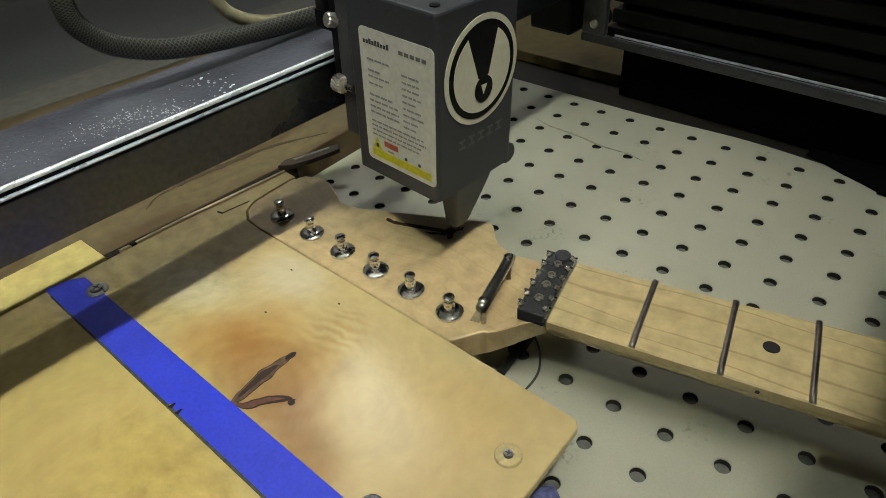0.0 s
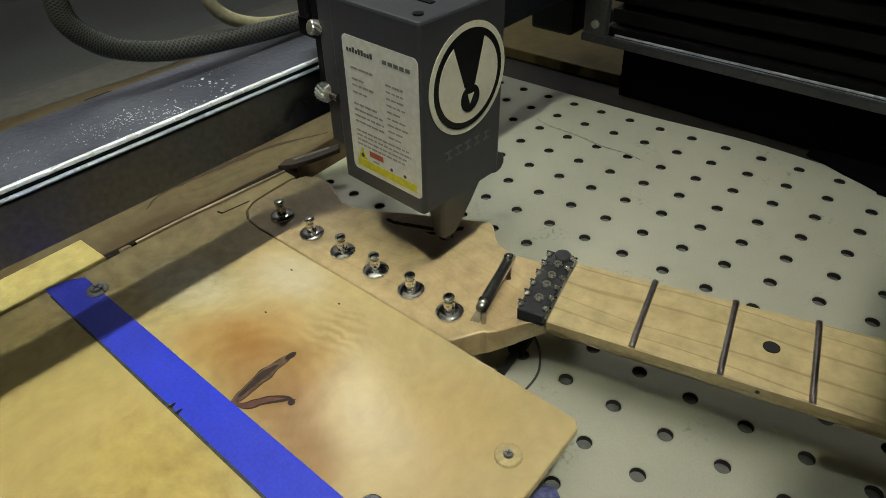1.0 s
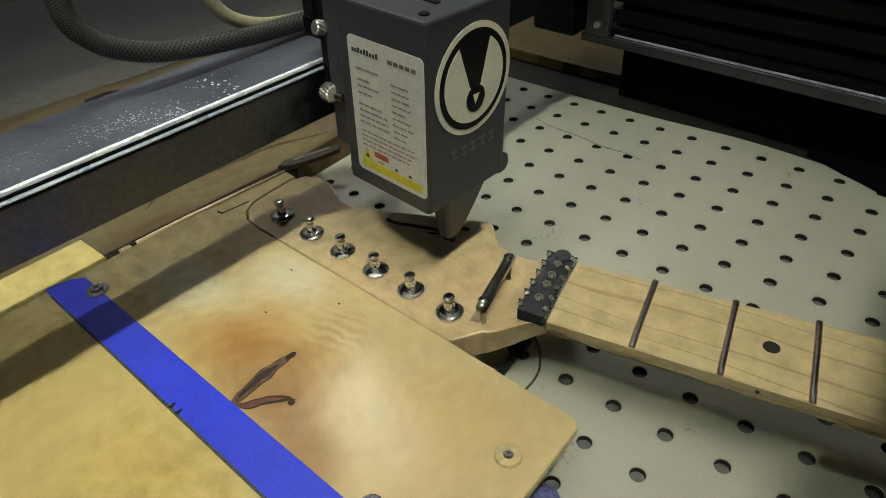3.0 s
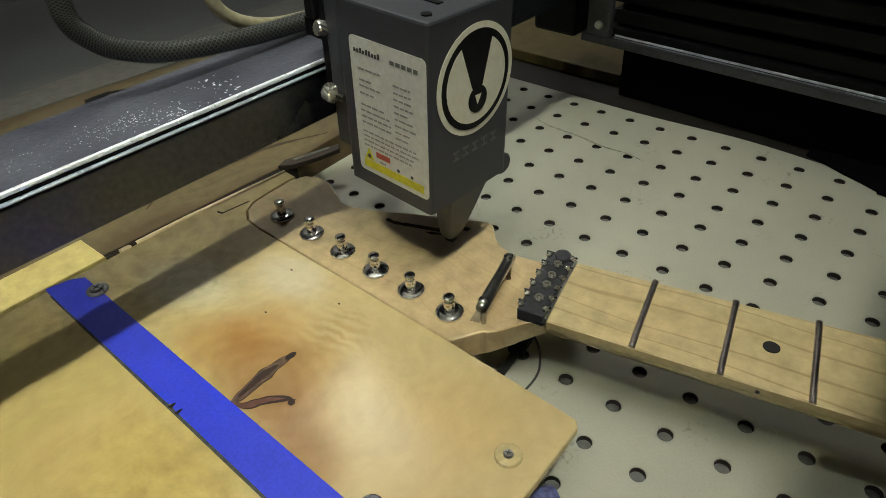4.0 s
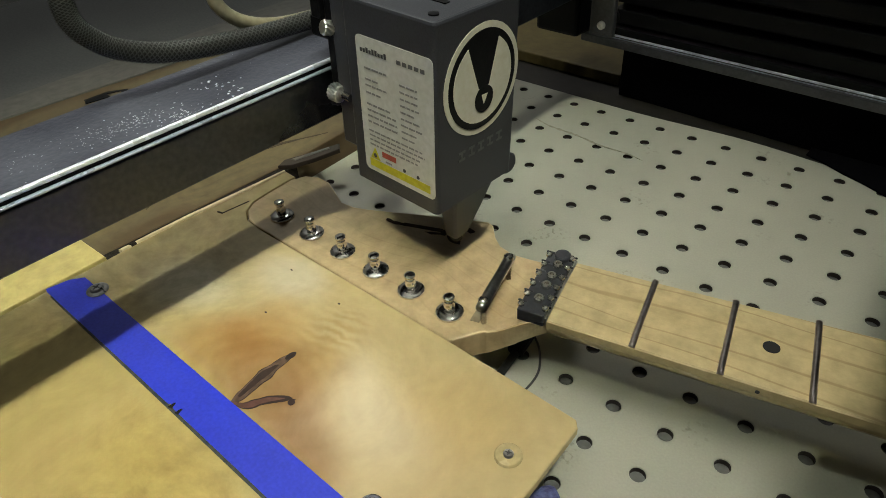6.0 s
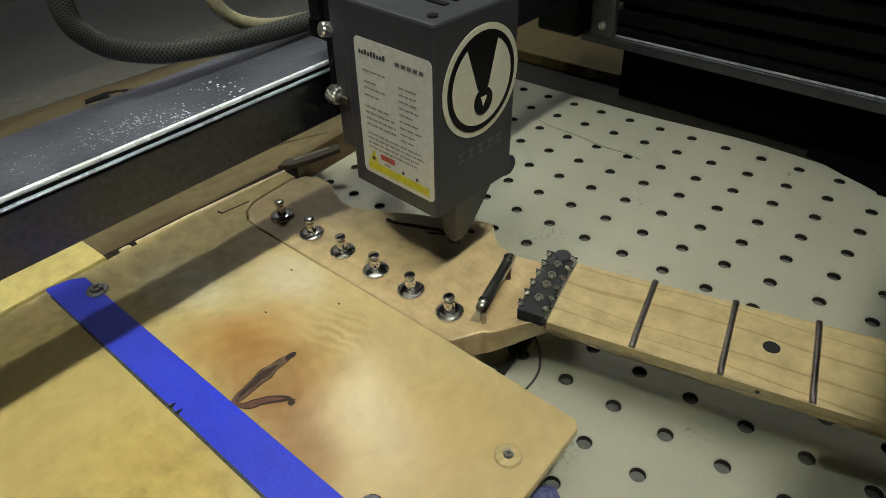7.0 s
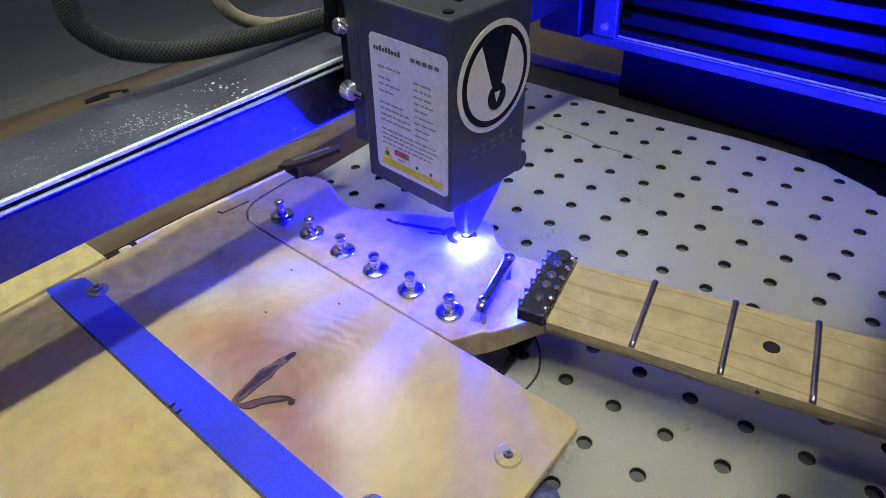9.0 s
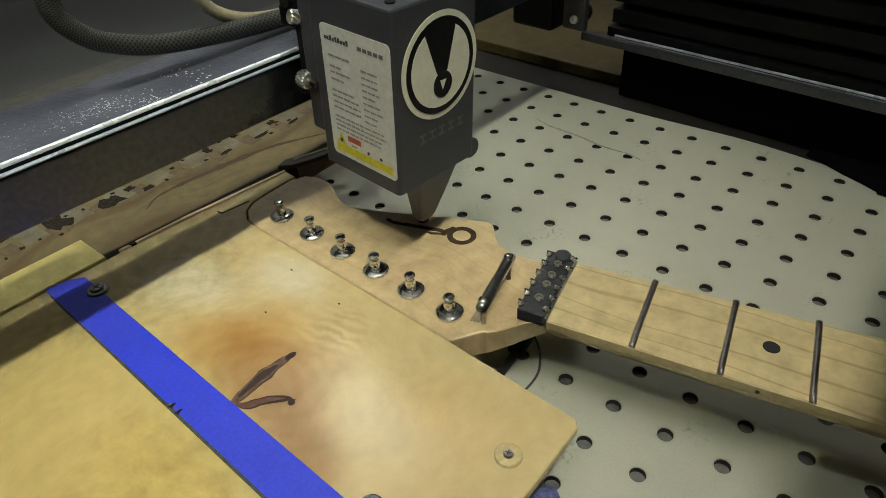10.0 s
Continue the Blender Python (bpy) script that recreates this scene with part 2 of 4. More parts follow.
# the two bluish-white patches paint a sheen over pale fibres into the board
M_PLANK = wood("pine_plywood", (0.565, 0.467, 0.243), (0.44, 0.335, 0.150), 20, 1, 0.21, twist=2.6, contrast=1.2, fibres=0.015, bump=0.012, patch=(0.58, 0.465, 0.235), curl=(0.044, -0.168, 0.022, 75), fine=1300, swirl=(0.040, -0.208, 0.060),
               tints=((0.009, -0.214, 0.032, (0.80, 0.64, 0.49)), (0.046, -0.209, 0.034, (0.70, 0.55, 0.50)), (0.074, -0.209, 0.026, (0.75, 0.61, 0.52)), (0.088, -0.213, 0.022, (0.78, 0.65, 0.54)),
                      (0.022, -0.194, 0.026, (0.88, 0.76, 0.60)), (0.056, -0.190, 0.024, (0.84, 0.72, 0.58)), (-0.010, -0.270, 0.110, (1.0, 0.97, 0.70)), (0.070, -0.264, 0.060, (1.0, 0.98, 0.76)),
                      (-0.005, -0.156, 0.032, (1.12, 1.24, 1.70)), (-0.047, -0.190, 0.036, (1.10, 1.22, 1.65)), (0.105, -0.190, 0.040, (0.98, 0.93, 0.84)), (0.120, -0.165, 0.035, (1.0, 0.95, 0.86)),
                      (0.0160, -0.2010, 0.024, (0.90, 0.80, 0.68)), (0.0210, -0.1790, 0.020, (0.94, 0.86, 0.76)), (0.0935, -0.2224, 0.020, (0.86, 0.76, 0.66))))
M_PLANK_EDGE = wood("plywood_edge", (0.50, 0.34, 0.16), (0.30, 0.18, 0.08), 40, 0, 0.6)
M_YELLOW = wood("yellow_pine", (0.60, 0.52, 0.20), (0.50, 0.40, 0.14), 24, 1, 0.5, offset=0.4, fibres=0.15)
M_SPOIL = wood("scorched_plywood", (0.185, 0.145, 0.066), (0.085, 0.064, 0.030), 11, 1, 0.6, offset=0.8, contrast=1.4, twist=3.0, lines=0.8, count=3.0, patch=(0.13, 0.10, 0.055))
M_HEADSTOCK = wood("maple", (0.55, 0.42, 0.235), (0.47, 0.345, 0.18), 34, 0, 0.35, offset=1.7, contrast=0.4, bump=0.05, fibres=0.10, fine=1400, bands=0.22)
M_NECK = wood("maple_neck", (0.55, 0.455, 0.25), (0.44, 0.335, 0.165), 62, 0, 0.33, offset=2.3, contrast=0.4, twist=0.5, fibres=0.14, bands=0.75, yaw=-8.5, bump=0.05, fine=1500)
M_BENCH = wood("bench_wood", (0.026, 0.021, 0.016), (0.012, 0.010, 0.008), 14, 0, 0.65)
M_VENEER = wood("pale_veneer", (0.74, 0.66, 0.42), (0.62, 0.52, 0.30), 24, 1, 0.5, offset=0.9, fibres=0.15)
M_STICK = wood("charred_stick", (0.040, 0.026, 0.014), (0.014, 0.009, 0.006), 30, 1, 0.6, offset=1.1)
M_TRIM = wood("grey_trim", (0.165, 0.158, 0.138), (0.085, 0.084, 0.080), 14, 1, 0.6, offset=5.0)
M_TANBOARD = wood("tan_board", (0.155, 0.120, 0.040), (0.090, 0.062, 0.022), 14, 0, 0.6, offset=3.1)
M_PANEL = mat("painted_hardboard", (0.455, 0.450, 0.370), 0.42, spots=0.14, scale=16, dark=0.72, bump=0.03, fine=900, dirt=0.7, grain=0.10)
M_BACKING = mat("grey_card", (0.15, 0.145, 0.14), 0.7, spots=0.3)
# the dark inside the panel's holes is put into this wall colour
M_HOLE = mat("dark_hole_wall", (0.030, 0.022, 0.018), 0.8, spots=0.3)
M_TAPE = mat("blue_masking_tape", (0.040, 0.062, 0.72), 0.45, spots=0.22, scale=28, dark=0.6, bump=0.08, fine=700)
M_CHROME = mat("chrome", (0.80, 0.78, 0.76), 0.16, 1.0, spots=0.15, bump=0.02)
M_STEEL = mat("worn_steel", (0.42, 0.41, 0.40), 0.30, 1.0, spots=0.3, bump=0.06)
M_KNURL = mat("knurled_steel", (0.90, 0.89, 0.86), 0.34, 1.0, spots=0.3, scale=500, bump=0.3, fine=900)
M_SPARK = mat("bright_nickel", (0.85, 0.82, 0.75), 0.20, 1.0, spots=0.1, bump=0.02)
M_INLAY = mat("black_inlay", (0.012, 0.010, 0.010), 0.8, spots=0.1)
M_BLACKMETAL = mat("black_chrome", (0.085, 0.088, 0.10), 0.28, 0.6, spots=0.3, bump=0.05)
M_FRET = mat("nickel_fret", (0.46, 0.40, 0.38), 0.33, 1.0, spots=0.2, bump=0.03)
M_HEAD = mat("dark_grey_anodised", (0.052, 0.054, 0.066), 0.46, 0.25, spots=0.12, scale=30, bump=0.10, fine=1600)
M_HEAD_DARK = mat("black_plastic", (0.006, 0.006, 0.007), 0.42, spec=0.15, spots=0.2)
M_STICKER = mat("white_label", (0.60, 0.61, 0.58), 0.40, spots=0.06, scale=30, dark=0.85, bump=0.02)
M_PRINT = mat("black_print", (0.05, 0.05, 0.055), 0.5, spots=0.1)
M_PRINT_SOFT = mat("grey_print", (0.27, 0.27, 0.275), 0.5, spots=0.2)
M_PRINT_MID = mat("dark_grey_print", (0.13, 0.13, 0.135), 0.5, spots=0.2)
M_EMBOSS = mat("grey_lettering", (0.105, 0.105, 0.115), 0.5, spots=0.3)
M_YELLOWINK = mat("yellow_print", (0.56, 0.53, 0.02), 0.45, spots=0.1)
M_REDINK = mat("red_print", (0.42, 0.08, 0.05), 0.5, spots=0.1)
M_BADGE = mat("cream_print", (0.74, 0.71, 0.58), 0.42, spots=0.05, dark=0.85, bump=0.02)
M_BEAM_TOP = mat("dusty_beam_top", (0.120, 0.126, 0.160), 0.44, 0.3, spots=0.5, scale=30, dark=0.45, bump=0.3, fine=420, tint=(0.055, 0.058, 0.080))
M_BEAM_FACE = mat("satin_grey_beam", (0.100, 0.106, 0.124), 0.30, 0.95, spots=0.05, scale=14, bump=0.04)
# mostly diffuse near-white: paints the lamp highlight onto edges and spatter
M_BRIGHT = mat("highlight_white", (0.86, 0.91, 1.0), 0.28, 0.25, spots=0.1, bump=0.02)
M_BLUE_EDGE = mat("dull_edge", (0.46, 0.50, 0.62), 0.30, 0.3, spots=0.2, bump=0.03)
M_RAIL = mat("black_anodised_rail", (0.007, 0.007, 0.008), 0.34, 0.0, spec=0.14, spots=0.2, scale=20, bump=0.05)
M_RAIL_LIP = mat("grey_rail_lip", (0.085, 0.086, 0.10), 0.34, 0.6, spots=0.25, bump=0.08)
M_SLEEVE = mat("sleeve_core", (0.018, 0.018, 0.016), 0.6, spots=0.2)
M_STRAND = mat("braid_strand", (0.070, 0.072, 0.068), 0.36, spots=0.3, bump=0.1)
M_HOSE = mat("cream_hose", (0.36, 0.325, 0.215), 0.4, spots=0.15, scale=30)
M_BURN = mat("charred_wood", (0.010, 0.008, 0.006), 0.85, spec=0.2, spots=0.5, scale=300, bump=0.5, fine=1500, tint=(0.026, 0.019, 0.012))
M_ENGRAVE = mat("engraved_wood", (0.075, 0.042, 0.020), 0.8, spec=0.2, spots=0.5, scale=300, bump=0.5, fine=1500, tint=(0.030, 0.016, 0.009))
M_KNOT = mat("dark_knot", (0.045, 0.022, 0.016), 0.7, spots=0.5, scale=160, bump=0.2, tint=(0.02, 0.008, 0.006))
M_KNOT_PALE = mat("brown_knot", (0.17, 0.105, 0.068), 0.6, spots=0.5, scale=260, bump=0.2, tint=(0.055, 0.028, 0.018))
M_KNOT_RED = mat("red_knot", (0.15, 0.065, 0.045), 0.6, spots=0.5, scale=160, bump=0.2, tint=(0.08, 0.03, 0.02))
M_SCORCH = mat("scorched_patch", (0.15, 0.11, 0.06), 0.65, spots=0.5, scale=120, bump=0.2, tint=(0.07, 0.05, 0.03))
M_SOOT = mat("brown_soot", (0.075, 0.052, 0.028), 0.7, spots=0.5, scale=90, bump=0.1, tint=(0.035, 0.024, 0.014))
M_SQUARE = mat("bared_ply", (0.205, 0.185, 0.135), 0.65, spots=0.5, scale=90, bump=0.15, tint=(0.11, 0.095, 0.065))
M_SMEAR = mat("brown_smear", (0.375, 0.355, 0.27), 0.5, spots=0.4, scale=200)
M_MAT = mat("grey_bench_mat", (0.115, 0.118, 0.117), 0.7, spots=0.25, scale=12, bump=0.08)
M_PLASTER = mat("painted_wall", (0.45, 0.45, 0.43), 0.85, spots=0.1, scale=3, bump=0.05)
M_FLOOR = mat("concrete_floor", (0.20, 0.20, 0.19), 0.8, spots=0.25, scale=5, bump=0.1)
M_CLEAR = mat("clear_washer", (0.52, 0.425, 0.215), 0.25, spots=0.1, coat=0.3)
M_TAPE_EDGE = mat("dark_tape_edge", (0.075, 0.075, 0.060), 0.7, spots=0.5, scale=200, tint=(0.03, 0.03, 0.03))
M_FILM = mat("hazy_film", (0.36, 0.30, 0.20), 0.18, spots=0.2, coat=0.4)
M_TAPE_WORN = mat("worn_blue_tape", (0.16, 0.19, 0.46), 0.5, spots=0.5, scale=260, tint=(0.05, 0.05, 0.16), bump=0.6, fine=600)
M_SKIRT = mat("matt_black_sheet", (0.003, 0.003, 0.004), 0.8, spec=0.05, spots=0.1)
M_GLOW = mat("laser_glow", (0.3, 0.3, 1.0), 0.5, emit=(0.0007, 0.0011, 1.0), power=150000.0)


# ---------------------------------------------------------------- mesh helpers
def part(name, bm, material, parent=None, label="", smooth=False):
    me = bpy.data.meshes.new(name)
    bm.normal_update()
    bm.to_mesh(me)
    bm.free()
    me.materials.append(material)
    if smooth:
        for p in me.polygons:
            p.use_smooth = True
    ob = new(name, me)
    if parent:
        ob.parent = parent
    if label:
        tagged(ob, label)
    return ob


def thing(name, label, category, group="", kind="", at=None):
    ob = new(name)
    ob.empty_display_size = 0.01
    if at is not None:
        ob.matrix_world = at
    return tagged(ob, label, category, group, kind)


def box(bm, x0, x1, y0, y1, z0, z1, bevel=0.0, seg=2, m=None):
    r = bmesh.ops.create_cube(bm, size=1.0)
    vs = r["verts"]
    for v in vs:
        v.co = Vector(((x0 + x1) / 2 + v.co.x * (x1 - x0), (y0 + y1) / 2 + v.co.y * (y1 - y0), (z0 + z1) / 2 + v.co.z * (z1 - z0)))
    if m is not None:
        for v in vs:
            v.co = m @ v.co
    if bevel > 0:
        es = list({e for v in vs for e in v.link_edges})
        bmesh.ops.bevel(bm, geom=es, offset=bevel, segments=seg, profile=0.5, affect="EDGES")
    return bm


def boxed(*a, **k):
    return box(bmesh.new(), *a, **k)


def prism(poly, z0, z1, bevel=0.0, seg=2):
    bm = bmesh.new()
    f = bm.faces.new([bm.verts.new((x, y, z0)) for x, y in poly])
    bm.normal_update()
    if f.normal.z > 0:
        f.normal_flip()
    r = bmesh.ops.extrude_face_region(bm, geom=[f])
    for v in (g for g in r["geom"] if isinstance(g, bmesh.types.BMVert)):
        v.co.z = z1
    bmesh.ops.recalc_face_normals(bm, faces=bm.faces[:])
    if bevel > 0:
        es = [e for e in bm.edges if all(abs(v.co.z - z1) < 1e-6 for v in e.verts)]
        bmesh.ops.bevel(bm, geom=es, offset=bevel, segments=seg, profile=0.5, affect="EDGES")
    return bm


def lathe(profile, seg=24, m=None, bm=None):
    """Turns (radius, height) about z."""
    bm = bm or bmesh.new()
    rings = []
    for r, z in profile:
        rings.append([bm.verts.new((r * math.cos(a), r * math.sin(a), z)) for a in (2 * math.pi * i / seg for i in range(seg))])
    for a, b in zip(rings, rings[1:]):
        for i in range(seg):
            bm.faces.new((a[i], a[(i + 1) % seg], b[(i + 1) % seg], b[i]))
    bm.faces.new(rings[0][::-1])
    bm.faces.new(rings[-1])
    if m is not None:
        for ring in rings:
            for v in ring:
                v.co = m @ v.co
    return bm


def smooth_path(pts, n=60):
    pts = [Vector(p) for p in pts]
    ext = [pts[0] * 2 - pts[1]] + pts + [pts[-1] * 2 - pts[-2]]
    out = []
    k = len(pts) - 1
    for i in range(n + 1):
        u = i / n * k
        j = min(int(u), k - 1)
        f = u - j
        a, b, c, d = ext[j:j + 4]
        out.append(0.5 * ((2 * b) + (c - a) * f + (2 * a - 5 * b + 4 * c - d) * f * f + (3 * b - a - 3 * c + d) * f ** 3))
    return out


def frames_along(path):
    out = []
    up = Vector((1, 0, 0))
    for i, p in enumerate(path):
        t = (path[min(i + 1, len(path) - 1)] - path[max(i - 1, 0)]).normalized()
        n = (up - t * up.dot(t)).normalized()
        out.append((p, n, t.cross(n)))
        up = n
    return out


def tube(path, r, seg=16):
    bm = bmesh.new()
    rings = [[bm.verts.new(p + (n * math.cos(a) + b * math.sin(a)) * r) for a in (2 * math.pi * i / seg for i in range(seg))]
             for p, n, b in frames_along(path)]
    for a, b in zip(rings, rings[1:]):
        for i in range(seg):
            bm.faces.new((a[i], a[(i + 1) % seg], b[(i + 1) % seg], b[i]))
    bm.faces.new(rings[0][::-1])
    bm.faces.new(rings[-1])
    bmesh.ops.recalc_face_normals(bm, faces=bm.faces[:])
    return bm


def braid(path, r, strands=14, turns=0.0, width=0.0013):
    """Flat strands wound both ways round a path."""
    verts, faces = [], []
    fr = frames_along(path)
    for way in (1, -1):
        for s in range(strands):
            base = len(verts)
            for i, (p, n, b) in enumerate(fr):
                a = 2 * math.pi * s / strands + way * turns * 2 * math.pi * i / (len(fr) - 1)
                lift = r + 0.00015 * (1 + way)
                h = width / r / 2
                for aa in (a - h, a + h):
                    verts.append(p + (n * math.cos(aa) + b * math.sin(aa)) * lift)
            for i in range(len(fr) - 1):
                k = base + 2 * i
                faces.append((k, k + 1, k + 3, k + 2))
    me = bpy.data.meshes.new("braid")
    me.from_pydata([tuple(v) for v in verts], [], faces)
    bm = bmesh.new()
    bm.from_mesh(me)
    bpy.data.meshes.remove(me)
    return bm


# ---------------------------------------------------------------- room
def room():
    tagged(part("floor", boxed(-2.2, 2.2, -2.2, 2.2, -0.90, -0.85), M_FLOOR), "grey concrete workshop floor", "floor", kind="structure")
    tagged(part("ceiling", boxed(-2.2, 2.2, -2.2, 2.2, 2.60, 2.65), M_PLASTER), "pale painted workshop ceiling", "ceiling", kind="structure")
    for n, b in (("wall_north", (-2.2, 2.2, 2.2, 2.3)), ("wall_south", (-2.2, 2.2, -2.3, -2.2)), ("wall_east", (2.2, 2.3, -2.2, 2.2)), ("wall_west", (-2.3, -2.2, -2.2, 2.2))):
        tagged(part(n, boxed(*b, -0.85, 2.60), M_PLASTER), "plain painted workshop wall", "wall", kind="structure")
    bench = thing("workbench", "dark wooden workbench under the laser engraver", "workbench")
    part("benchtop", boxed(-0.80, 0.75, -0.75, 0.85, -0.060, -0.0065, 0.002), M_BENCH, bench)
    for x in (-0.73, 0.68):
        for y in (-0.68, 0.78):
            part("leg", boxed(x - 0.04, x + 0.04, y - 0.04, y + 0.04, -0.85, -0.0602, 0.003), M_BENCH, bench)


room()


# ---------------------------------------------------------------- perforated panel
PITCH = 0.0254


def perforated_panel():
    i0, i1, j0, j1 = -6, 17, -9, 6
    r, seg, t = 0.0035, 16, 0.0032
    verts, faces, holes = [], [], []
    for i in range(i0, i1 + 1):
        for j in range(j0, j1 + 1):
            cx, cy, h = i * PITCH, j * PITCH, PITCH / 2
            b = len(verts)
            for k in range(seg):
                a = 2 * math.pi * (k + 0.5) / seg
                c, s = math.cos(a), math.sin(a)
                q = max(abs(c), abs(s))
                # outer ring on the cell's border, with the corners met at odd eighths
                verts.append((cx + h * c / q, cy + h * s / q, 0.0))
            for k in range(seg):
                a = 2 * math.pi * (k + 0.5) / seg
                verts.append((cx + (r + 0.0003) * math.cos(a), cy + (r + 0.0003) * math.sin(a), 0.0))
            for k in range(seg):
                a = 2 * math.pi * (k + 0.5) / seg
                verts.append((cx + r * math.cos(a), cy + r * math.sin(a), -0.0004))
            for k in range(seg):
                a = 2 * math.pi * (k + 0.5) / seg
                verts.append((cx + r * math.cos(a), cy + r * math.sin(a), -t))
            cb = len(verts)
            verts.extend([(cx + h, cy + h, 0), (cx - h, cy + h, 0), (cx - h, cy - h, 0), (cx + h, cy - h, 0)])
            for k in range(seg):
                n = (k + 1) % seg
                faces.append((b + k, b + n, b + seg + n, b + seg + k))
                faces.append((b + seg + k, b + seg + n, b + 2 * seg + n, b + 2 * seg + k))
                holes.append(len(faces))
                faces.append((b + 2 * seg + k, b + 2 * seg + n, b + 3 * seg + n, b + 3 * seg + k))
            for q, k in enumerate((1, 5, 9, 13)):
                faces.append((b + k, cb + q, b + k + 1))
    x0, x1, y0, y1 = (i0 - .5) * PITCH, (i1 + .5) * PITCH, (j0 - .5) * PITCH, (j1 + .5) * PITCH
    b = len(verts)
    verts += [(x0, y0, 0), (x1, y0, 0), (x1, y1, 0), (x0, y1, 0), (x0, y0, -t), (x1, y0, -t), (x1, y1, -t), (x0, y1, -t)]
    for k in range(4):
        n = (k + 1) % 4
        faces.append((b + k, b + 4 + k, b + 4 + n, b + n))
    b = len(verts)
    for k in range(33):
        x = x0 + (x1 - x0) * k / 32
        verts += [(x, y1, 0), (x, y1 + 0.0008 + 0.0055 * math.exp(-((x - 0.11) / 0.055) ** 2), 0), (x, y1 + 0.0008 + 0.0055 * math.exp(-((x - 0.11) / 0.055) ** 2), -t)]
    for k in range(32):
        c = b + 3 * k
        faces += [(c, c + 3, c + 4, c + 1), (c + 1, c + 4, c + 5, c + 2)]
    me = bpy.data.meshes.new("sheet")
    me.from_pydata(verts, [], faces)
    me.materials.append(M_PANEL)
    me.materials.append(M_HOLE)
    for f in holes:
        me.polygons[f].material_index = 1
    line = smooth_path([(-0.038, 0.1135, 0), (-0.020, 0.1085, 0), (0.004, 0.1075, 0), (0.028, 0.1040, 0), (0.048, 0.1045, 0), (0.062, 0.1020, 0)], 40)
    up, low = [], []
    for k, q in enumerate(line):
        w = 0.0015 * (0.4 + abs(noise.noise(q * 220)) * 1.6) * math.sin(math.pi * (k + 1) / 42)
        up.append((q.x, q.y + w))
        low.append((q.x, q.y - w))
    panel = thing("perforated_panel", "off-white perforated hardboard panel lying under the guitar neck", "pegboard")
    ob = new("sheet", me)
    ob.parent = panel
    part("smear", prism(up + low[::-1], -0.0004, 0.0001), M_SMEAR, panel, "faint brown smear line")
    part("backing", boxed(x0 + 0.004, x1 - 0.004, y0 + 0.004, y1 - 0.004, -0.0040, -0.0034), M_BACKING, panel, "grey backing sheet under the holes")
    for y in (-0.20, 0.0, 0.15):
        part("batten", boxed(x0 + 0.01, x1 - 0.01, y - 0.004, y + 0.004, -0.0065, -0.0041), M_BENCH, panel)


perforated_panel()


# ---------------------------------------------------------------- jig boards
HS_Z = 0.034


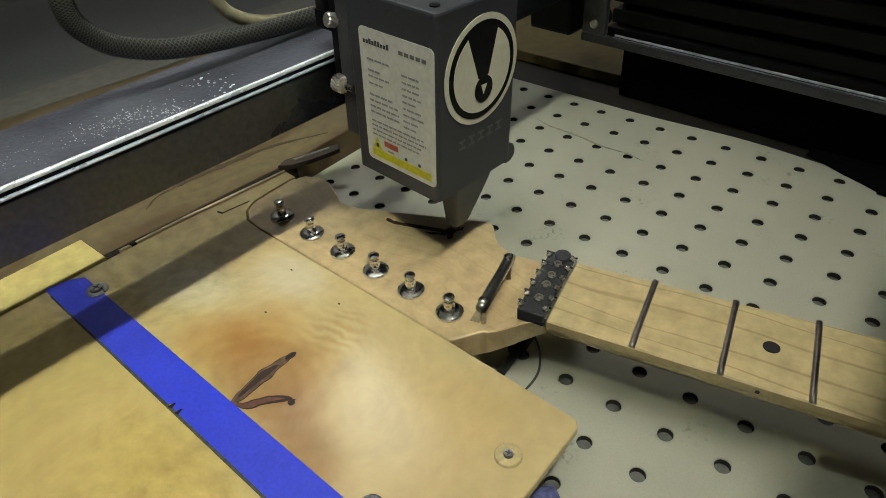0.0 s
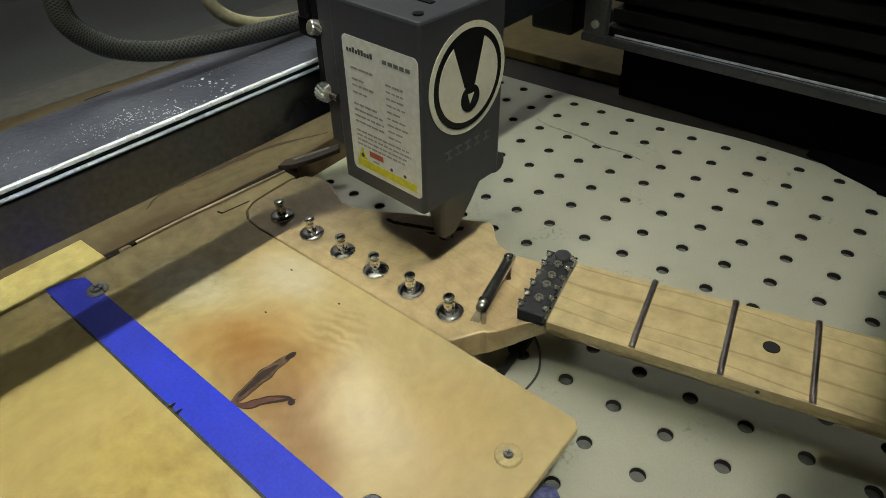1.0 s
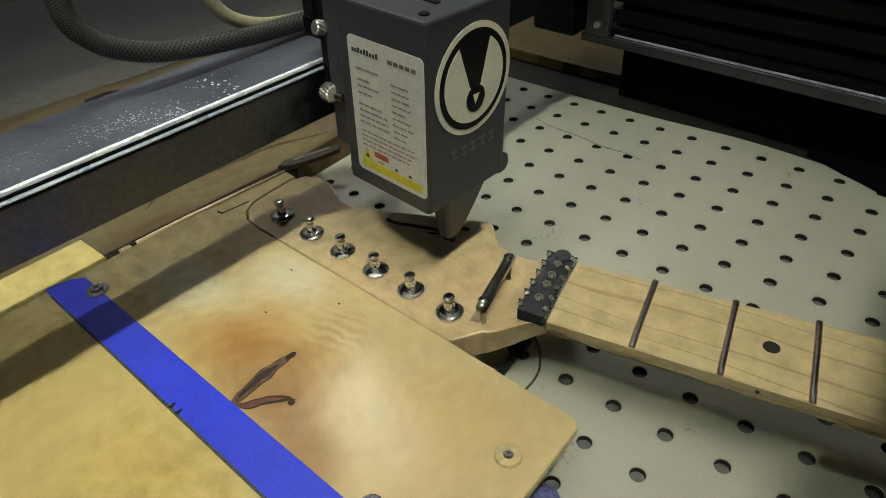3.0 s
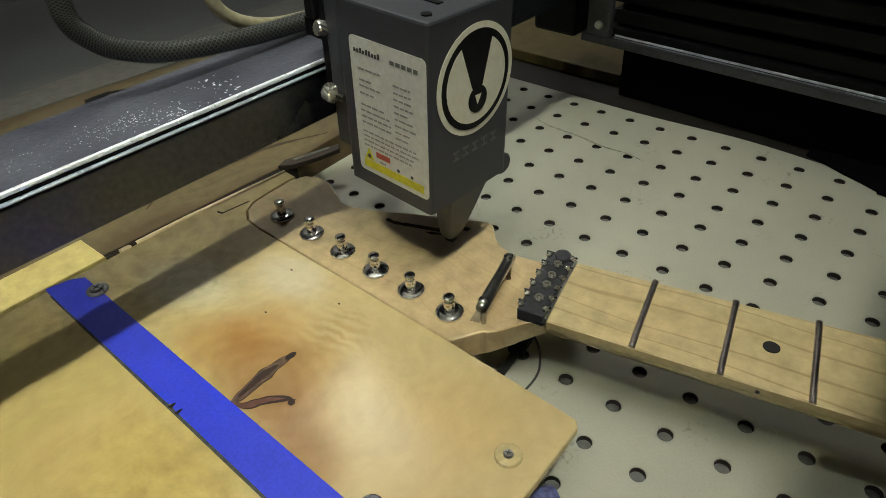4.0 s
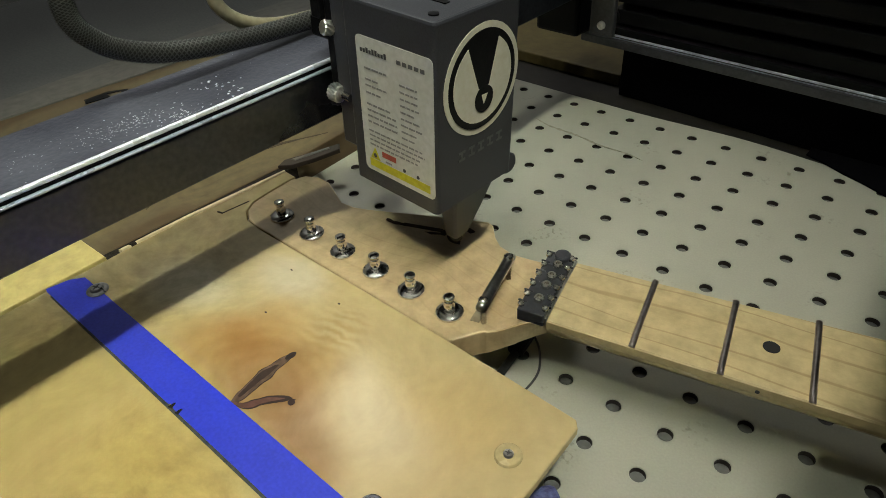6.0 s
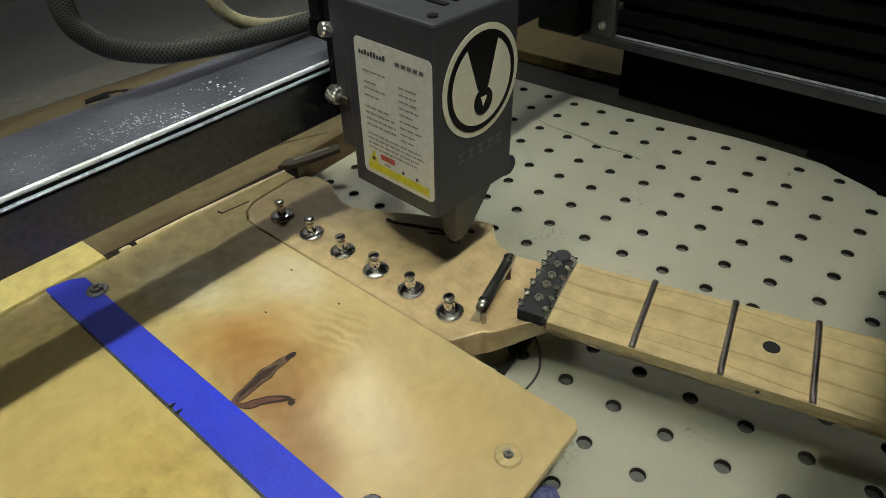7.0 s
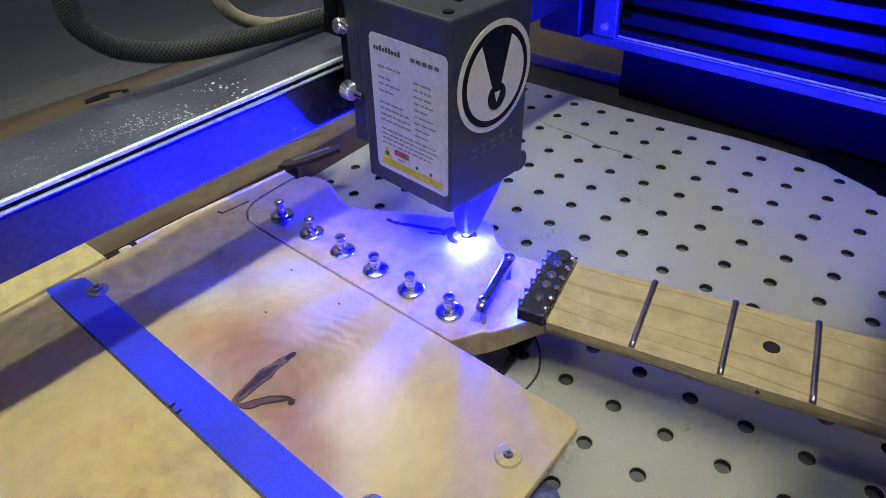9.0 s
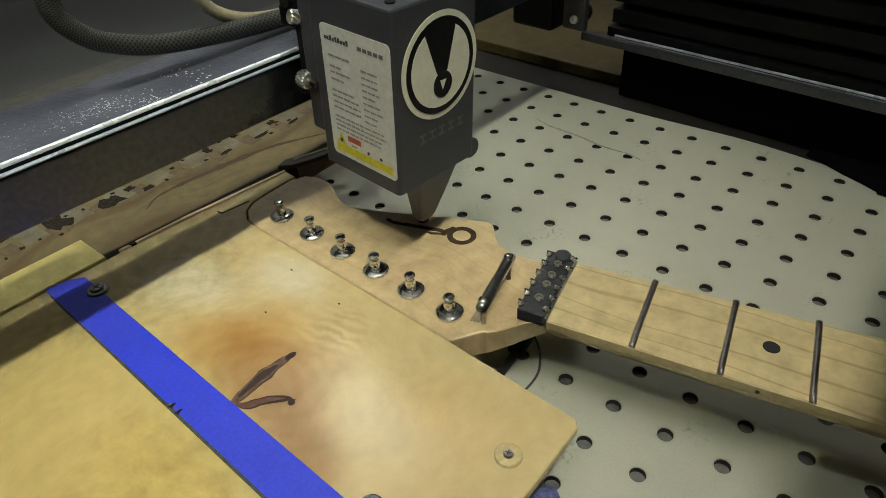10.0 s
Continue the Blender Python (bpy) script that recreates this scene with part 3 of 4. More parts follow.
def jig():
    plank = thing("jig_board", "pale plywood jig board with a knot, cut to the headstock", "board")
    poly = [(-0.098, -0.45), (0.165, -0.45), (0.1575, -0.1455), (0.155, -0.1425), (0.095, -0.1411), (-0.050, -0.1406),
            (-0.0645, -0.1393), (-0.0727, -0.1340), (-0.0771, -0.1263), (-0.0785, -0.112), (-0.0788, -0.0925), (-0.0880, -0.0920), (-0.0940, -0.160), (-0.0958, -0.195)]
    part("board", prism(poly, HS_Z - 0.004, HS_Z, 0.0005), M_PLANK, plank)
    part("riser", boxed(-0.090, 0.120, -0.40, -0.155, 0.0, HS_Z - 0.004), M_PLANK_EDGE, plank)
    part("riser", boxed(-0.065, 0.030, -0.150, -0.100, 0.0, HS_Z - 0.0142), M_PLANK_EDGE, plank)
    # a split knot: two tapering leaves with darker hearts
    leaf = ((0.0405, -0.2225), (0.0400, -0.2160), (0.0388, -0.2050), (0.0386, -0.1960), (0.0393, -0.1880))
    tongue = ((0.0400, -0.2225), (0.0460, -0.2200), (0.0505, -0.2130), (0.0560, -0.2075), (0.0585, -0.2055))
    for pts, w, material, lift in ((leaf, 0.0070, M_KNOT, 0.0), (leaf, 0.0060, M_KNOT_PALE, 0.0001),
                                   (((0.0400, -0.2190), (0.0392, -0.2130), (0.0384, -0.2060), (0.0388, -0.2000), (0.0392, -0.1975)), 0.0036, M_KNOT, 0.0002),
                                   (((0.0389, -0.1935), (0.0392, -0.1905), (0.0395, -0.1880)), 0.0030, M_KNOT, 0.0002),
                                   (tongue, 0.0044, M_KNOT, 0.0001), (tongue[:4], 0.0030, M_KNOT_RED, 0.0002),
                                   (((0.0585, -0.2062), (0.0600, -0.2068), (0.0612, -0.2064)), 0.0036, M_KNOT, 0.0003)):
        p = smooth_path([(x, y, 0) for x, y in pts], 24)
        left, right = [], []
        for i, q in enumerate(p):
            d = (p[min(i + 1, 24)] - p[max(i - 1, 0)]).normalized()
            n = Vector((-d.y, d.x, 0))
            k = w * (0.15 + 0.85 * math.sin(math.pi * min(1, 0.06 + i / 25)) ** 0.8) * (0.9 + 0.3 * noise.noise(q * 220))
            left.append(q + n * k * 0.5)
            right.append(q - n * k * 0.5)
        part("knot", prism([(v.x, v.y) for v in left + right[::-1]], HS_Z - 0.001, HS_Z + 0.0001 + lift), material, plank, "dark split knot")
    for pts in (((-0.0855, -0.1455), (-0.0812, -0.1445), (-0.0815, -0.1435), (-0.0858, -0.1445)), ((-0.0815, -0.1445), (-0.0790, -0.1270), (-0.0797, -0.1268), (-0.0822, -0.1440))):
        part("cut_line", prism(pts, HS_Z - 0.001, HS_Z + 0.0002), M_BURN, plank, "short burnt cut line")
    for x, y in ((0.031, -0.1547), (0.0072, -0.1803), (-0.0078, -0.1524)):
        part("speck", lathe([(0.0008, -0.0005), (0.0007, 0.0002)], 8, pose(x, y, HS_Z) @ Matrix.Diagonal((1, 0.6, 1, 1))), M_KNOT, plank)

    side = thing("edge_board", "bright yellow pine offcut beside the jig board", "board")
    part("board", prism([(-0.127, -0.45), (-0.0985, -0.45), (-0.0985, -0.2075), (-0.1255, -0.2085)], 0.0205, HS_Z + 0.0005, 0.0006), M_YELLOW, side)

    sp = thing("spoil_board", "brown scorched plywood sheet with cut marks under the gantry", "board")
    part("board", prism([(-0.3985, -0.50), (-0.1245, -0.50), (-0.1235, -0.20), (-0.1165, -0.07), (-0.120, 0.035), (-0.30, 0.045), (-0.3510, 0.045), (-0.3510, -0.0228), (-0.3655, -0.166)], -0.0, 0.020, 0.0008), M_SPOIL, sp)
    part("charred_edge", prism([(-0.1233, -0.205), (-0.1163, -0.070), (-0.1090, -0.070), (-0.1165, -0.205)], 0.0, 0.0198), M_BURN, sp, "charred black cut edge")
    rnd = random.Random(4)

    def ragged(x, y, w, d, jag, yaw=0.0, n=3):
        """A rough-edged rectangle of half sizes w, d."""
        m, out = Matrix.Rotation(yaw, 2), []
        side = [(-1 + 2 * i / n, -1) for i in range(n)] + [(1, -1 + 2 * i / n) for i in range(n)] + [(1 - 2 * i / n, 1) for i in range(n)] + [(-1, 1 - 2 * i / n) for i in range(n)]
        for cx, cy in side:
            v = m @ Vector((cx * w * (1 + rnd.uniform(-jag, jag)), cy * d * (1 + rnd.uniform(-jag, jag))))
            out.append((x + v.x, y + v.y))
        return out

    # a row of square cut-outs: pale fresh veneer, brown scorch and charred bites
    for k in range(9):
        y = -0.2480 + 0.0280 * k
        x = -0.1790 + 0.0010 * k
        part("veneer_square", prism(ragged(x - 0.001, y, 0.0085, 0.0075, 0.08, 0.1), 0.0190, 0.0201), M_SQUARE, sp, "pale grey bared square")
        part("scorch", prism(ragged(x + 0.006, y + 0.013, 0.0075, 0.0050, 0.16, 0.15), 0.0190, 0.0202), M_SCORCH, sp, "brown scorched patch")
    for x, y, w, d in ((-0.1779, -0.2033, 0.0075, 0.0062), (-0.1739, -0.1718, 0.0060, 0.0060), (-0.1780, -0.1558, 0.0030, 0.0026), (-0.1690, -0.1476, 0.0028, 0.0030), (-0.1882, -0.1134, 0.0026, 0.0024),
                       (-0.1800, -0.0954, 0.0036, 0.0026), (-0.1661, -0.0880, 0.0016, 0.0050), (-0.1820, -0.0700, 0.0020, 0.0022), (-0.1660, -0.0560, 0.0014, 0.0052), (-0.1760, -0.0400, 0.0030, 0.0030), (-0.1640, -0.0280, 0.0016, 0.0045), (-0.1900, -0.2330, 0.0030, 0.0036)):
        part("burn", prism(ragged(x, y, w, d, 0.42, 0.2), 0.0190, 0.0204), M_BURN, sp, "charred cut mark")
    for k in range(22):
        part("burn", prism(ragged(-0.176 + rnd.gauss(0, 0.008), -0.25 + 0.0105 * k, 0.0007 + 0.0008 * rnd.random(), 0.0006 + 0.0008 * rnd.random(), 0.4), 0.0190, 0.0204), M_BURN, sp)
    # curved soot smear beside the row
    line = smooth_path([(-0.146, -0.1620, 0), (-0.1545, -0.1456, 0), (-0.1525, -0.1066, 0), (-0.1455, -0.0635, 0), (-0.1277, -0.0252, 0)], 40)
    edge_a, edge_b = [], []
    for k, q in enumerate(line):
        w = 0.0026 * (0.7 + noise.noise(q * 150)) * math.sin(math.pi * (k + 2) / 45)
        edge_a.append((q.x + w, q.y))
        edge_b.append((q.x - w, q.y))
    part("soot_smear", prism(edge_a + edge_b[::-1], 0.0190, 0.0202), M_SOOT, sp, "brown curved soot smear")
    part("burn", prism([(-0.3443, -0.1079), (-0.3437, -0.0875), (-0.3338, -0.0739), (-0.3269, -0.0761), (-0.3290, -0.0810), (-0.3350, -0.0800), (-0.3395, -0.0900), (-0.3375, -0.1100)], 0.0190, 0.0204), M_HEAD_DARK, sp, "charred black cut-out")
    part("burn", prism([(-0.3375, -0.1102), (-0.3395, -0.0902), (-0.3314, -0.0912), (-0.3353, -0.1107)], 0.0190, 0.0206), M_HEAD_DARK, sp)
    vs = thing("veneer_strip", "thin pale veneer strip along the jig board edge", "strip")
    part("strip", prism([(-0.0985, -0.2000), (-0.0962, -0.1990), (-0.0958, -0.1915), (-0.0965, -0.1900), (-0.0945, -0.1600), (-0.0885, -0.0922), (-0.0902, -0.0918), (-0.0968, -0.1600)], 0.0205, HS_Z + 0.0006, 0.0003), M_VENEER, vs)
    part("chip", prism([(-0.0985, -0.1945), (-0.0955, -0.1935), (-0.0958, -0.1905), (-0.0983, -0.1915)], 0.0205, HS_Z + 0.0012), M_BURN, vs, "charred chip")
    trim = thing("edge_trim", "grey weathered trim board along the plywood sheet", "board")
    part("board", prism([(-0.411, -0.50), (-0.4025, -0.50), (-0.3695, -0.166), (-0.3550, -0.0228), (-0.3550, 0.35), (-0.411, 0.35)], -0.0065, 0.0195, 0.0008), M_TRIM, trim)
    strip = thing("wood_strip", "thin dark scorched wood stick lying by the headstock", "stick")
    part("stick", prism([(-0.1150, -0.0805), (-0.1080, -0.0745), (-0.1020, -0.0590), (-0.0975, -0.0400), (-0.1040, -0.0345), (-0.1085, -0.0500), (-0.1180, -0.0725)], 0.0202, 0.0232, 0.0005), M_STICK, strip)
    part("splinter", prism([(-0.1135, -0.0700), (-0.1105, -0.0690), (-0.1035, -0.0440), (-0.1050, -0.0430)], 0.0230, 0.0240, 0.0003), M_TRIM, strip, "greyish raised splinter")
    tan = thing("tan_board", "tan plywood board lying behind the perforated panel", "board")
    part("board", boxed(-0.34, -0.018, 0.215, 0.50, -0.0065, 0.004, 0.001), M_TANBOARD, tan)


jig()


def tape():
    t = thing("masking_tape", "blue masking tape strip stuck across the jig board", "tape")
    part("strip", prism([(-0.0975, -0.2400), (-0.0950, -0.2405), (0.0200, -0.2398), (0.0203, -0.2390), (0.0245, -0.2399), (0.165, -0.2402), (0.165, -0.2225), (-0.0900, -0.2228), (-0.0950, -0.2290)], HS_Z + 0.0001, HS_Z + 0.0006), M_TAPE, t)
    # narrow dark grey strip along the tape's lower edge
    part("edge", boxed(-0.0900, 0.1650, -0.2412, -0.2396, HS_Z + 0.0001, HS_Z + 0.0004), M_TAPE_EDGE, t, "dark strip along the tape edge")
    for x in (0.0215, 0.0265):
        part("burr", prism([(x, -0.2408), (x + 0.0018, -0.2402), (x + 0.0008, -0.2375), (x + 0.0002, -0.2380)], HS_Z + 0.0004, HS_Z + 0.0009), M_BURN, t, "small burnt nick")


tape()


def small_bits():
    # added black sheet: hides the square corner so the panel edge curves into black
    p = thing("corner_mask", "added flat black mask that rounds off the panel corner", "pad")
    part("pad", prism([(0.150, 0.1735), (0.163, 0.1685), (0.1768, 0.1615), (0.192, 0.1555), (0.206, 0.1485), (0.225, 0.136), (0.25, 0.122), (0.31, 0.105), (0.31, 0.185), (0.15, 0.185)], 0.0002, 0.0014, 0.0004), M_SKIRT, p)
    c = thing("paint_chip", "tiny pale chip standing on the perforated panel", "chip")
    part("chip", box(bmesh.new(), -0.0010, 0.0010, -0.0010, 0.0010, 0, 0.0024, 0.0003, 1, pose(0.1490, 0.1410, 0, 0, 0, 30)), M_PANEL, c)
    w = thing("thin_wire", "thin dark wire lying under the neck", "wire")
    path = smooth_path([(0.095, -0.085, 0.0008), (0.1045, -0.0920, 0.0008), (0.1110, -0.1000, 0.0008), (0.1150, -0.1080, 0.0008), (0.1160, -0.1180, 0.0008), (0.1150, -0.1260, 0.0008)], 24)
    part("wire", tube(path, 0.0006, 8), M_PRINT, w)
    b = thing("cable_stub", "short dark cable end lying under the headstock", "cable")
    part("cable", tube(smooth_path([(0.1016, -0.1205, 0.0022), (0.1004, -0.1118, 0.0022), (0.0994, -0.1032, 0.0024), (0.0980, -0.0950, 0.0030)], 20), 0.0021, 12), M_SLEEVE, b, smooth=True)
    part("plug", tube(smooth_path([(0.0996, -0.1050, 0.0045), (0.0986, -0.0985, 0.0045), (0.0978, -0.0930, 0.0045)], 8), 0.0044, 14), M_HEAD_DARK, b, "black rubber plug")


small_bits()


def screw(x, y, z, r, name, label, washer=None, wide=1.6, metal=None):
    s = thing(name, label, "screw", at=pose(x, y, z))
    if washer:
        part("washer", lathe([(r * wide, 0), (r * wide, 0.0004), (r * (wide - 0.25), 0.0009), (r * 0.8, 0.0010)], 28), washer, s, smooth=False)
    part("head", lathe([(r, 0.0006), (r, 0.0014), (r * 0.8, 0.0021), (r * 0.34, 0.0022), (r * 0.30, 0.0012)], 24), metal or M_STEEL, s)
    for a in (0.4, 0.4 + math.pi / 2):
        m = Matrix.Rotation(a, 4, "Z")
        part("slot", box(bmesh.new(), -r * 0.62, r * 0.62, -r * 0.10, r * 0.10, 0.0018, 0.00225, m=m), M_PRINT, s)
    return s


screw(-0.0747, -0.2235, HS_Z + 0.0006, 0.0034, "screw", "steel washer-head screw through the blue tape", M_STEEL)
screw(0.1190, -0.2190, HS_Z + 0.0007, 0.0030, "screw", "dark steel washer-head screw at the tape edge", M_BLACKMETAL, 1.6, M_BLACKMETAL)
screw(0.1440, -0.1720, HS_Z + 0.0001, 0.0020, "screw", "small steel screw in a clear plastic washer", M_CLEAR, 2.7)

roll = thing("tape_end", "crumpled worn blue tape end under the jig board", "tape")
crumple = lathe([(0.0030, 0), (0.0042, 0.0012), (0.0046, 0.004), (0.0043, 0.007), (0.0047, 0.010), (0.0044, 0.014), (0.0040, 0.020), (0.0030, 0.022)], 18)
for v in crumple.verts:
    v.co += Vector((noise.noise(v.co * 300), noise.noise(v.co * 300 + Vector((7, 0, 0))), 0)) * 0.0011
bmesh.ops.transform(crumple, matrix=pose(0.1580, -0.1585, 0.0052, 90, 0, -25), verts=crumple.verts[:])
part("roll", crumple, M_TAPE_WORN, roll)


# ---------------------------------------------------------------- guitar neck
D = Vector((0.9711, 0.2386, 0))
NV = Vector((-0.2386, 0.9711, 0))
F1 = Vector((0.1523, -0.0850, 0))
FB_Z = 0.046


def on_neck(along, across, z):
    p = F1 + D * along + NV * across
    return Vector((p.x, p.y, z))


def guitar_neck():
    g = thing("guitar_neck", "unfinished pale maple guitar neck with six-in-line headstock", "guitar neck")
    hs = [(0.1056, -0.1129), (0.0992, -0.1247), (0.0963, -0.1283), (0.0894, -0.1398), (0.0885, -0.1405), (-0.0545, -0.1400), (-0.0640, -0.1386), (-0.0720, -0.1335),
          (-0.0762, -0.1260), (-0.0775, -0.1120), (-0.0778, -0.0960), (-0.0740, -0.0880), (-0.0660, -0.0840), (-0.0560, -0.0842), (-0.0450, -0.0890),
          (-0.0333, -0.0943), (-0.0240, -0.0935), (-0.0159, -0.0903), (0.0050, -0.0800), (0.0260, -0.0690), (0.0480, -0.0589), (0.0520, -0.0600),
          (0.0590, -0.0675), (0.0660, -0.0722), (0.0757, -0.0738), (0.0860, -0.0715), (0.1030, -0.0665)]
    part("headstock", prism(hs, HS_Z - 0.0140, HS_Z, 0.0008), M_HEADSTOCK, g)
    # volute: the slope from the headstock face up to the fretboard
    bm = bmesh.new()
    rows = []
    for k in range(19):
        s = -0.0625 + 0.0270 * k / 18
        u = k / 18
        e = u * u * (3 - 2 * u)
        z = HS_Z - 0.0002 + (FB_Z - HS_Z - 0.0006) * e
        w0, w1 = -0.0211 - 0.0065 * (1 - u) ** 2.2, 0.0185 + 0.0020 * u
        low, inset = HS_Z - 0.0138 + 0.0155 * u ** 1.25, 0.0002 + 0.0035 * e
        rows.append([bm.verts.new(on_neck(s, w0 + inset, low)), bm.verts.new(on_neck(s, w0, z - 0.0006)), bm.verts.new(on_neck(s, w0 + 0.0006, z)),
                     bm.verts.new(on_neck(s, w1 - 0.0006, z)), bm.verts.new(on_neck(s, w1, z - 0.0006)), bm.verts.new(on_neck(s, w1 - inset, low))])
    for a, b in zip(rows, rows[1:]):
        for i in range(5):
            bm.faces.new((a[i], a[i + 1], b[i + 1], b[i]))
    bm.faces.new(rows[0][::-1])
    bm.faces.new(rows[-1])
    bmesh.ops.recalc_face_normals(bm, faces=bm.faces[:])
    part("nut_slope", bm, M_HEADSTOCK, g)
    # fretboard and rounded back
    bm = bmesh.new()
    rows = []
    for k in range(13):
        s = -0.0365 + 0.44 * k / 12
        hw = 0.0216 + 0.0120 * (s + 0.0365)
        ring = []
        for i in range(15):
            a = math.pi * i / 14
            ring.append((-hw * math.cos(a), FB_Z - 0.0042 - 0.0118 * math.sin(a)))
        ring += [(hw, FB_Z - 0.0007), (hw - 0.0007, FB_Z - 0.0001), (hw * 0.5, FB_Z + 0.0002), (0, FB_Z + 0.0004), (-hw * 0.5, FB_Z + 0.0002), (-hw + 0.0007, FB_Z - 0.0001), (-hw, FB_Z - 0.0007)]
        rows.append([bm.verts.new(on_neck(s, c, z)) for c, z in ring])
    n = len(rows[0])
    for a, b in zip(rows, rows[1:]):
        for i in range(n):
            bm.faces.new((a[i], a[(i + 1) % n], b[(i + 1) % n], b[i]))
    bm.faces.new(rows[0])
    bm.faces.new(rows[-1][::-1])
    bmesh.ops.recalc_face_normals(bm, faces=bm.faces[:])
    part("neck", bm, M_NECK, g)
    along = 0.0
    for k in range(9):
        hw = 0.0216 + 0.0120 * (along + 0.0365)
        bm = bmesh.new()
        seg, L = 9, 12
        rows = []
        for j in range(L + 1):
            c = -hw + 2 * hw * j / L
            lift = 0.0004 * (1 - (c / hw) ** 2)
            rows.append([bm.verts.new(on_neck(along + 0.0013 * math.cos(math.pi * i / (seg - 1)), c, FB_Z + lift + 0.0013 * math.sin(math.pi * i / (seg - 1)))) for i in range(seg)])
        for a, b in zip(rows, rows[1:]):
            for i in range(seg - 1):
                bm.faces.new((a[i], a[i + 1], b[i + 1], b[i]))
        bm.faces.new(rows[0])
        bm.faces.new(rows[-1][::-1])
        bmesh.ops.recalc_face_normals(bm, faces=bm.faces[:])
        part("fret", bm, M_FRET, g, smooth=True)
        along += 0.0343 * 0.9439 ** k
    for s in (0.0505, 0.1113, 0.1650):
        p = on_neck(s, 0.0, FB_Z + 0.0003)
        part("inlay", lathe([(0.0033, -0.001), (0.0033, 0.0002), (0.0030, 0.0003)], 20, Matrix.Translation(p)), M_INLAY, g, "round black dot inlay")
    for s in (0.0505,):
        p = on_neck(s - 0.002, -0.0223, FB_Z - 0.003)
        part("side_dot", lathe([(0.0009, -0.0005), (0.0009, 0.0005)], 10, Matrix.Translation(p) @ pose(0, 0, 0, 90, 0, 14)), M_PRINT, g)
    return g


guitar_neck()


def tuner_post(x, y):
    t = thing("tuner_post", "chrome tuner post with round bushing in the headstock", "tuner", "tuner posts along the headstock", at=pose(x, y, HS_Z))
    part("bushing", lathe([(0.0069, 0.0), (0.0070, 0.0006), (0.0064, 0.0014), (0.0050, 0.0019), (0.0038, 0.0022)], 32), M_CHROME, t, smooth=True)
    part("post", lathe([(0.0027, 0.0015), (0.0027, 0.0050), (0.0023, 0.0058), (0.0022, 0.0075), (0.0027, 0.0085), (0.0029, 0.0094), (0.0027, 0.0102), (0.0018, 0.0106)], 24), M_CHROME, t, smooth=True)
    part("string_hole", lathe([(0.0007, -0.00285), (0.0007, 0.00285)], 10, pose(0, 0, 0.0045, 90, 0, 30)), M_PRINT, t)
    return t


post = tuner_post(-0.0504, -0.1247)
for x, y in ((-0.0235, -0.1252), (0.0022, -0.1258), (0.0275, -0.1262), (0.0522, -0.1264), (0.0771, -0.1267)):
    copy_thing(post, pose(x, y, HS_Z, 0, 0, 17 * x * 1000 % 90))


def string_bar():
    a, b = Vector((0.0948, -0.1262, 0.0455)), Vector((0.0835, -0.0868, 0.0455))
    t = thing("string_retainer", "dark chrome string retainer bar with two screws", "string retainer")
    ax = (b - a).normalized()
    m = Matrix.Translation(a) @ ax.to_track_quat("Z", "Y").to_matrix().to_4x4()
    L = (b - a).length
    part("bar", lathe([(0.0012, -0.0002), (0.0023, 0.0006), (0.0025, 0.002), (0.0025, L - 0.002), (0.0023, L - 0.0006), (0.0012, L + 0.0002)], 20, m), M_STEEL, t, smooth=True)
    for f in (0.10, 0.90):
        p = a + ax * L * f
        part("screw", lathe([(0.0014, -0.0115), (0.0014, 0.0012), (0.0024, 0.0018), (0.0022, 0.0030), (0.0010, 0.0034)], 18, Matrix.Translation(p)), M_CHROME, t, smooth=True)


string_bar()

film_strip = thing("plastic_film", "thin clear plastic film strip under the string bar", "film")
part("film", prism([(0.0880, -0.1252), (0.0922, -0.1239), (0.0838, -0.0930), (0.0802, -0.0940)], HS_Z + 0.0001, HS_Z + 0.0004), M_FILM, film_strip)


def locking_nut():
    t = thing("locking_nut", "black locking nut block with chrome saddle screws", "nut")
    base = -0.0436
    along = Matrix.Translation(on_neck(base, 0, FB_Z)) @ Matrix.Rotation(math.atan2(D.y, D.x), 4, "Z")
    part("block", box(bmesh.new(), -0.0066, 0.0058, -0.0215, 0.0215, -0.0045, 0.0022, 0.0006, 2, along), M_BLACKMETAL, t)
    part("front_lip", box(bmesh.new(), 0.0060, 0.0072, -0.0215, 0.0215, -0.0030, 0.0010, 0.0003, 2, along), M_STEEL, t)
    for k in range(6):
        y = -0.0185 + 0.0074 * k
        for sx in (-0.0058, 0.0050):
            part("saddle_screw", lathe([(0.0015, 0), (0.0015, 0.0013), (0.0009, 0.0019)], 12, along @ pose(sx, y + (0.001 if sx > 0 else 0), 0.0022)), M_SPARK, t, smooth=True)
            part("string_slot", box(bmesh.new(), sx - 0.0022, sx + 0.0022, y + 0.0022, y + 0.0031, 0.0020, 0.0028, 0.0002, 1, along), M_BLACKMETAL, t)
    for y in (-0.0125, -0.003, 0.004, 0.0125):
        part("clamp_screw", lathe([(0.0024, 0), (0.0024, 0.0016), (0.0019, 0.0021), (0.0011, 0.0021), (0.0010, 0.0010)], 18, along @ pose(0.0004, y, 0.0022)), M_SPARK, t, smooth=False)
    part("end_stud", lathe([(0.0040, 0), (0.0040, 0.0030), (0.0034, 0.0036)], 20, along @ pose(0.0004, 0.0195, 0.0008)), M_BLACKMETAL, t)


locking_nut()


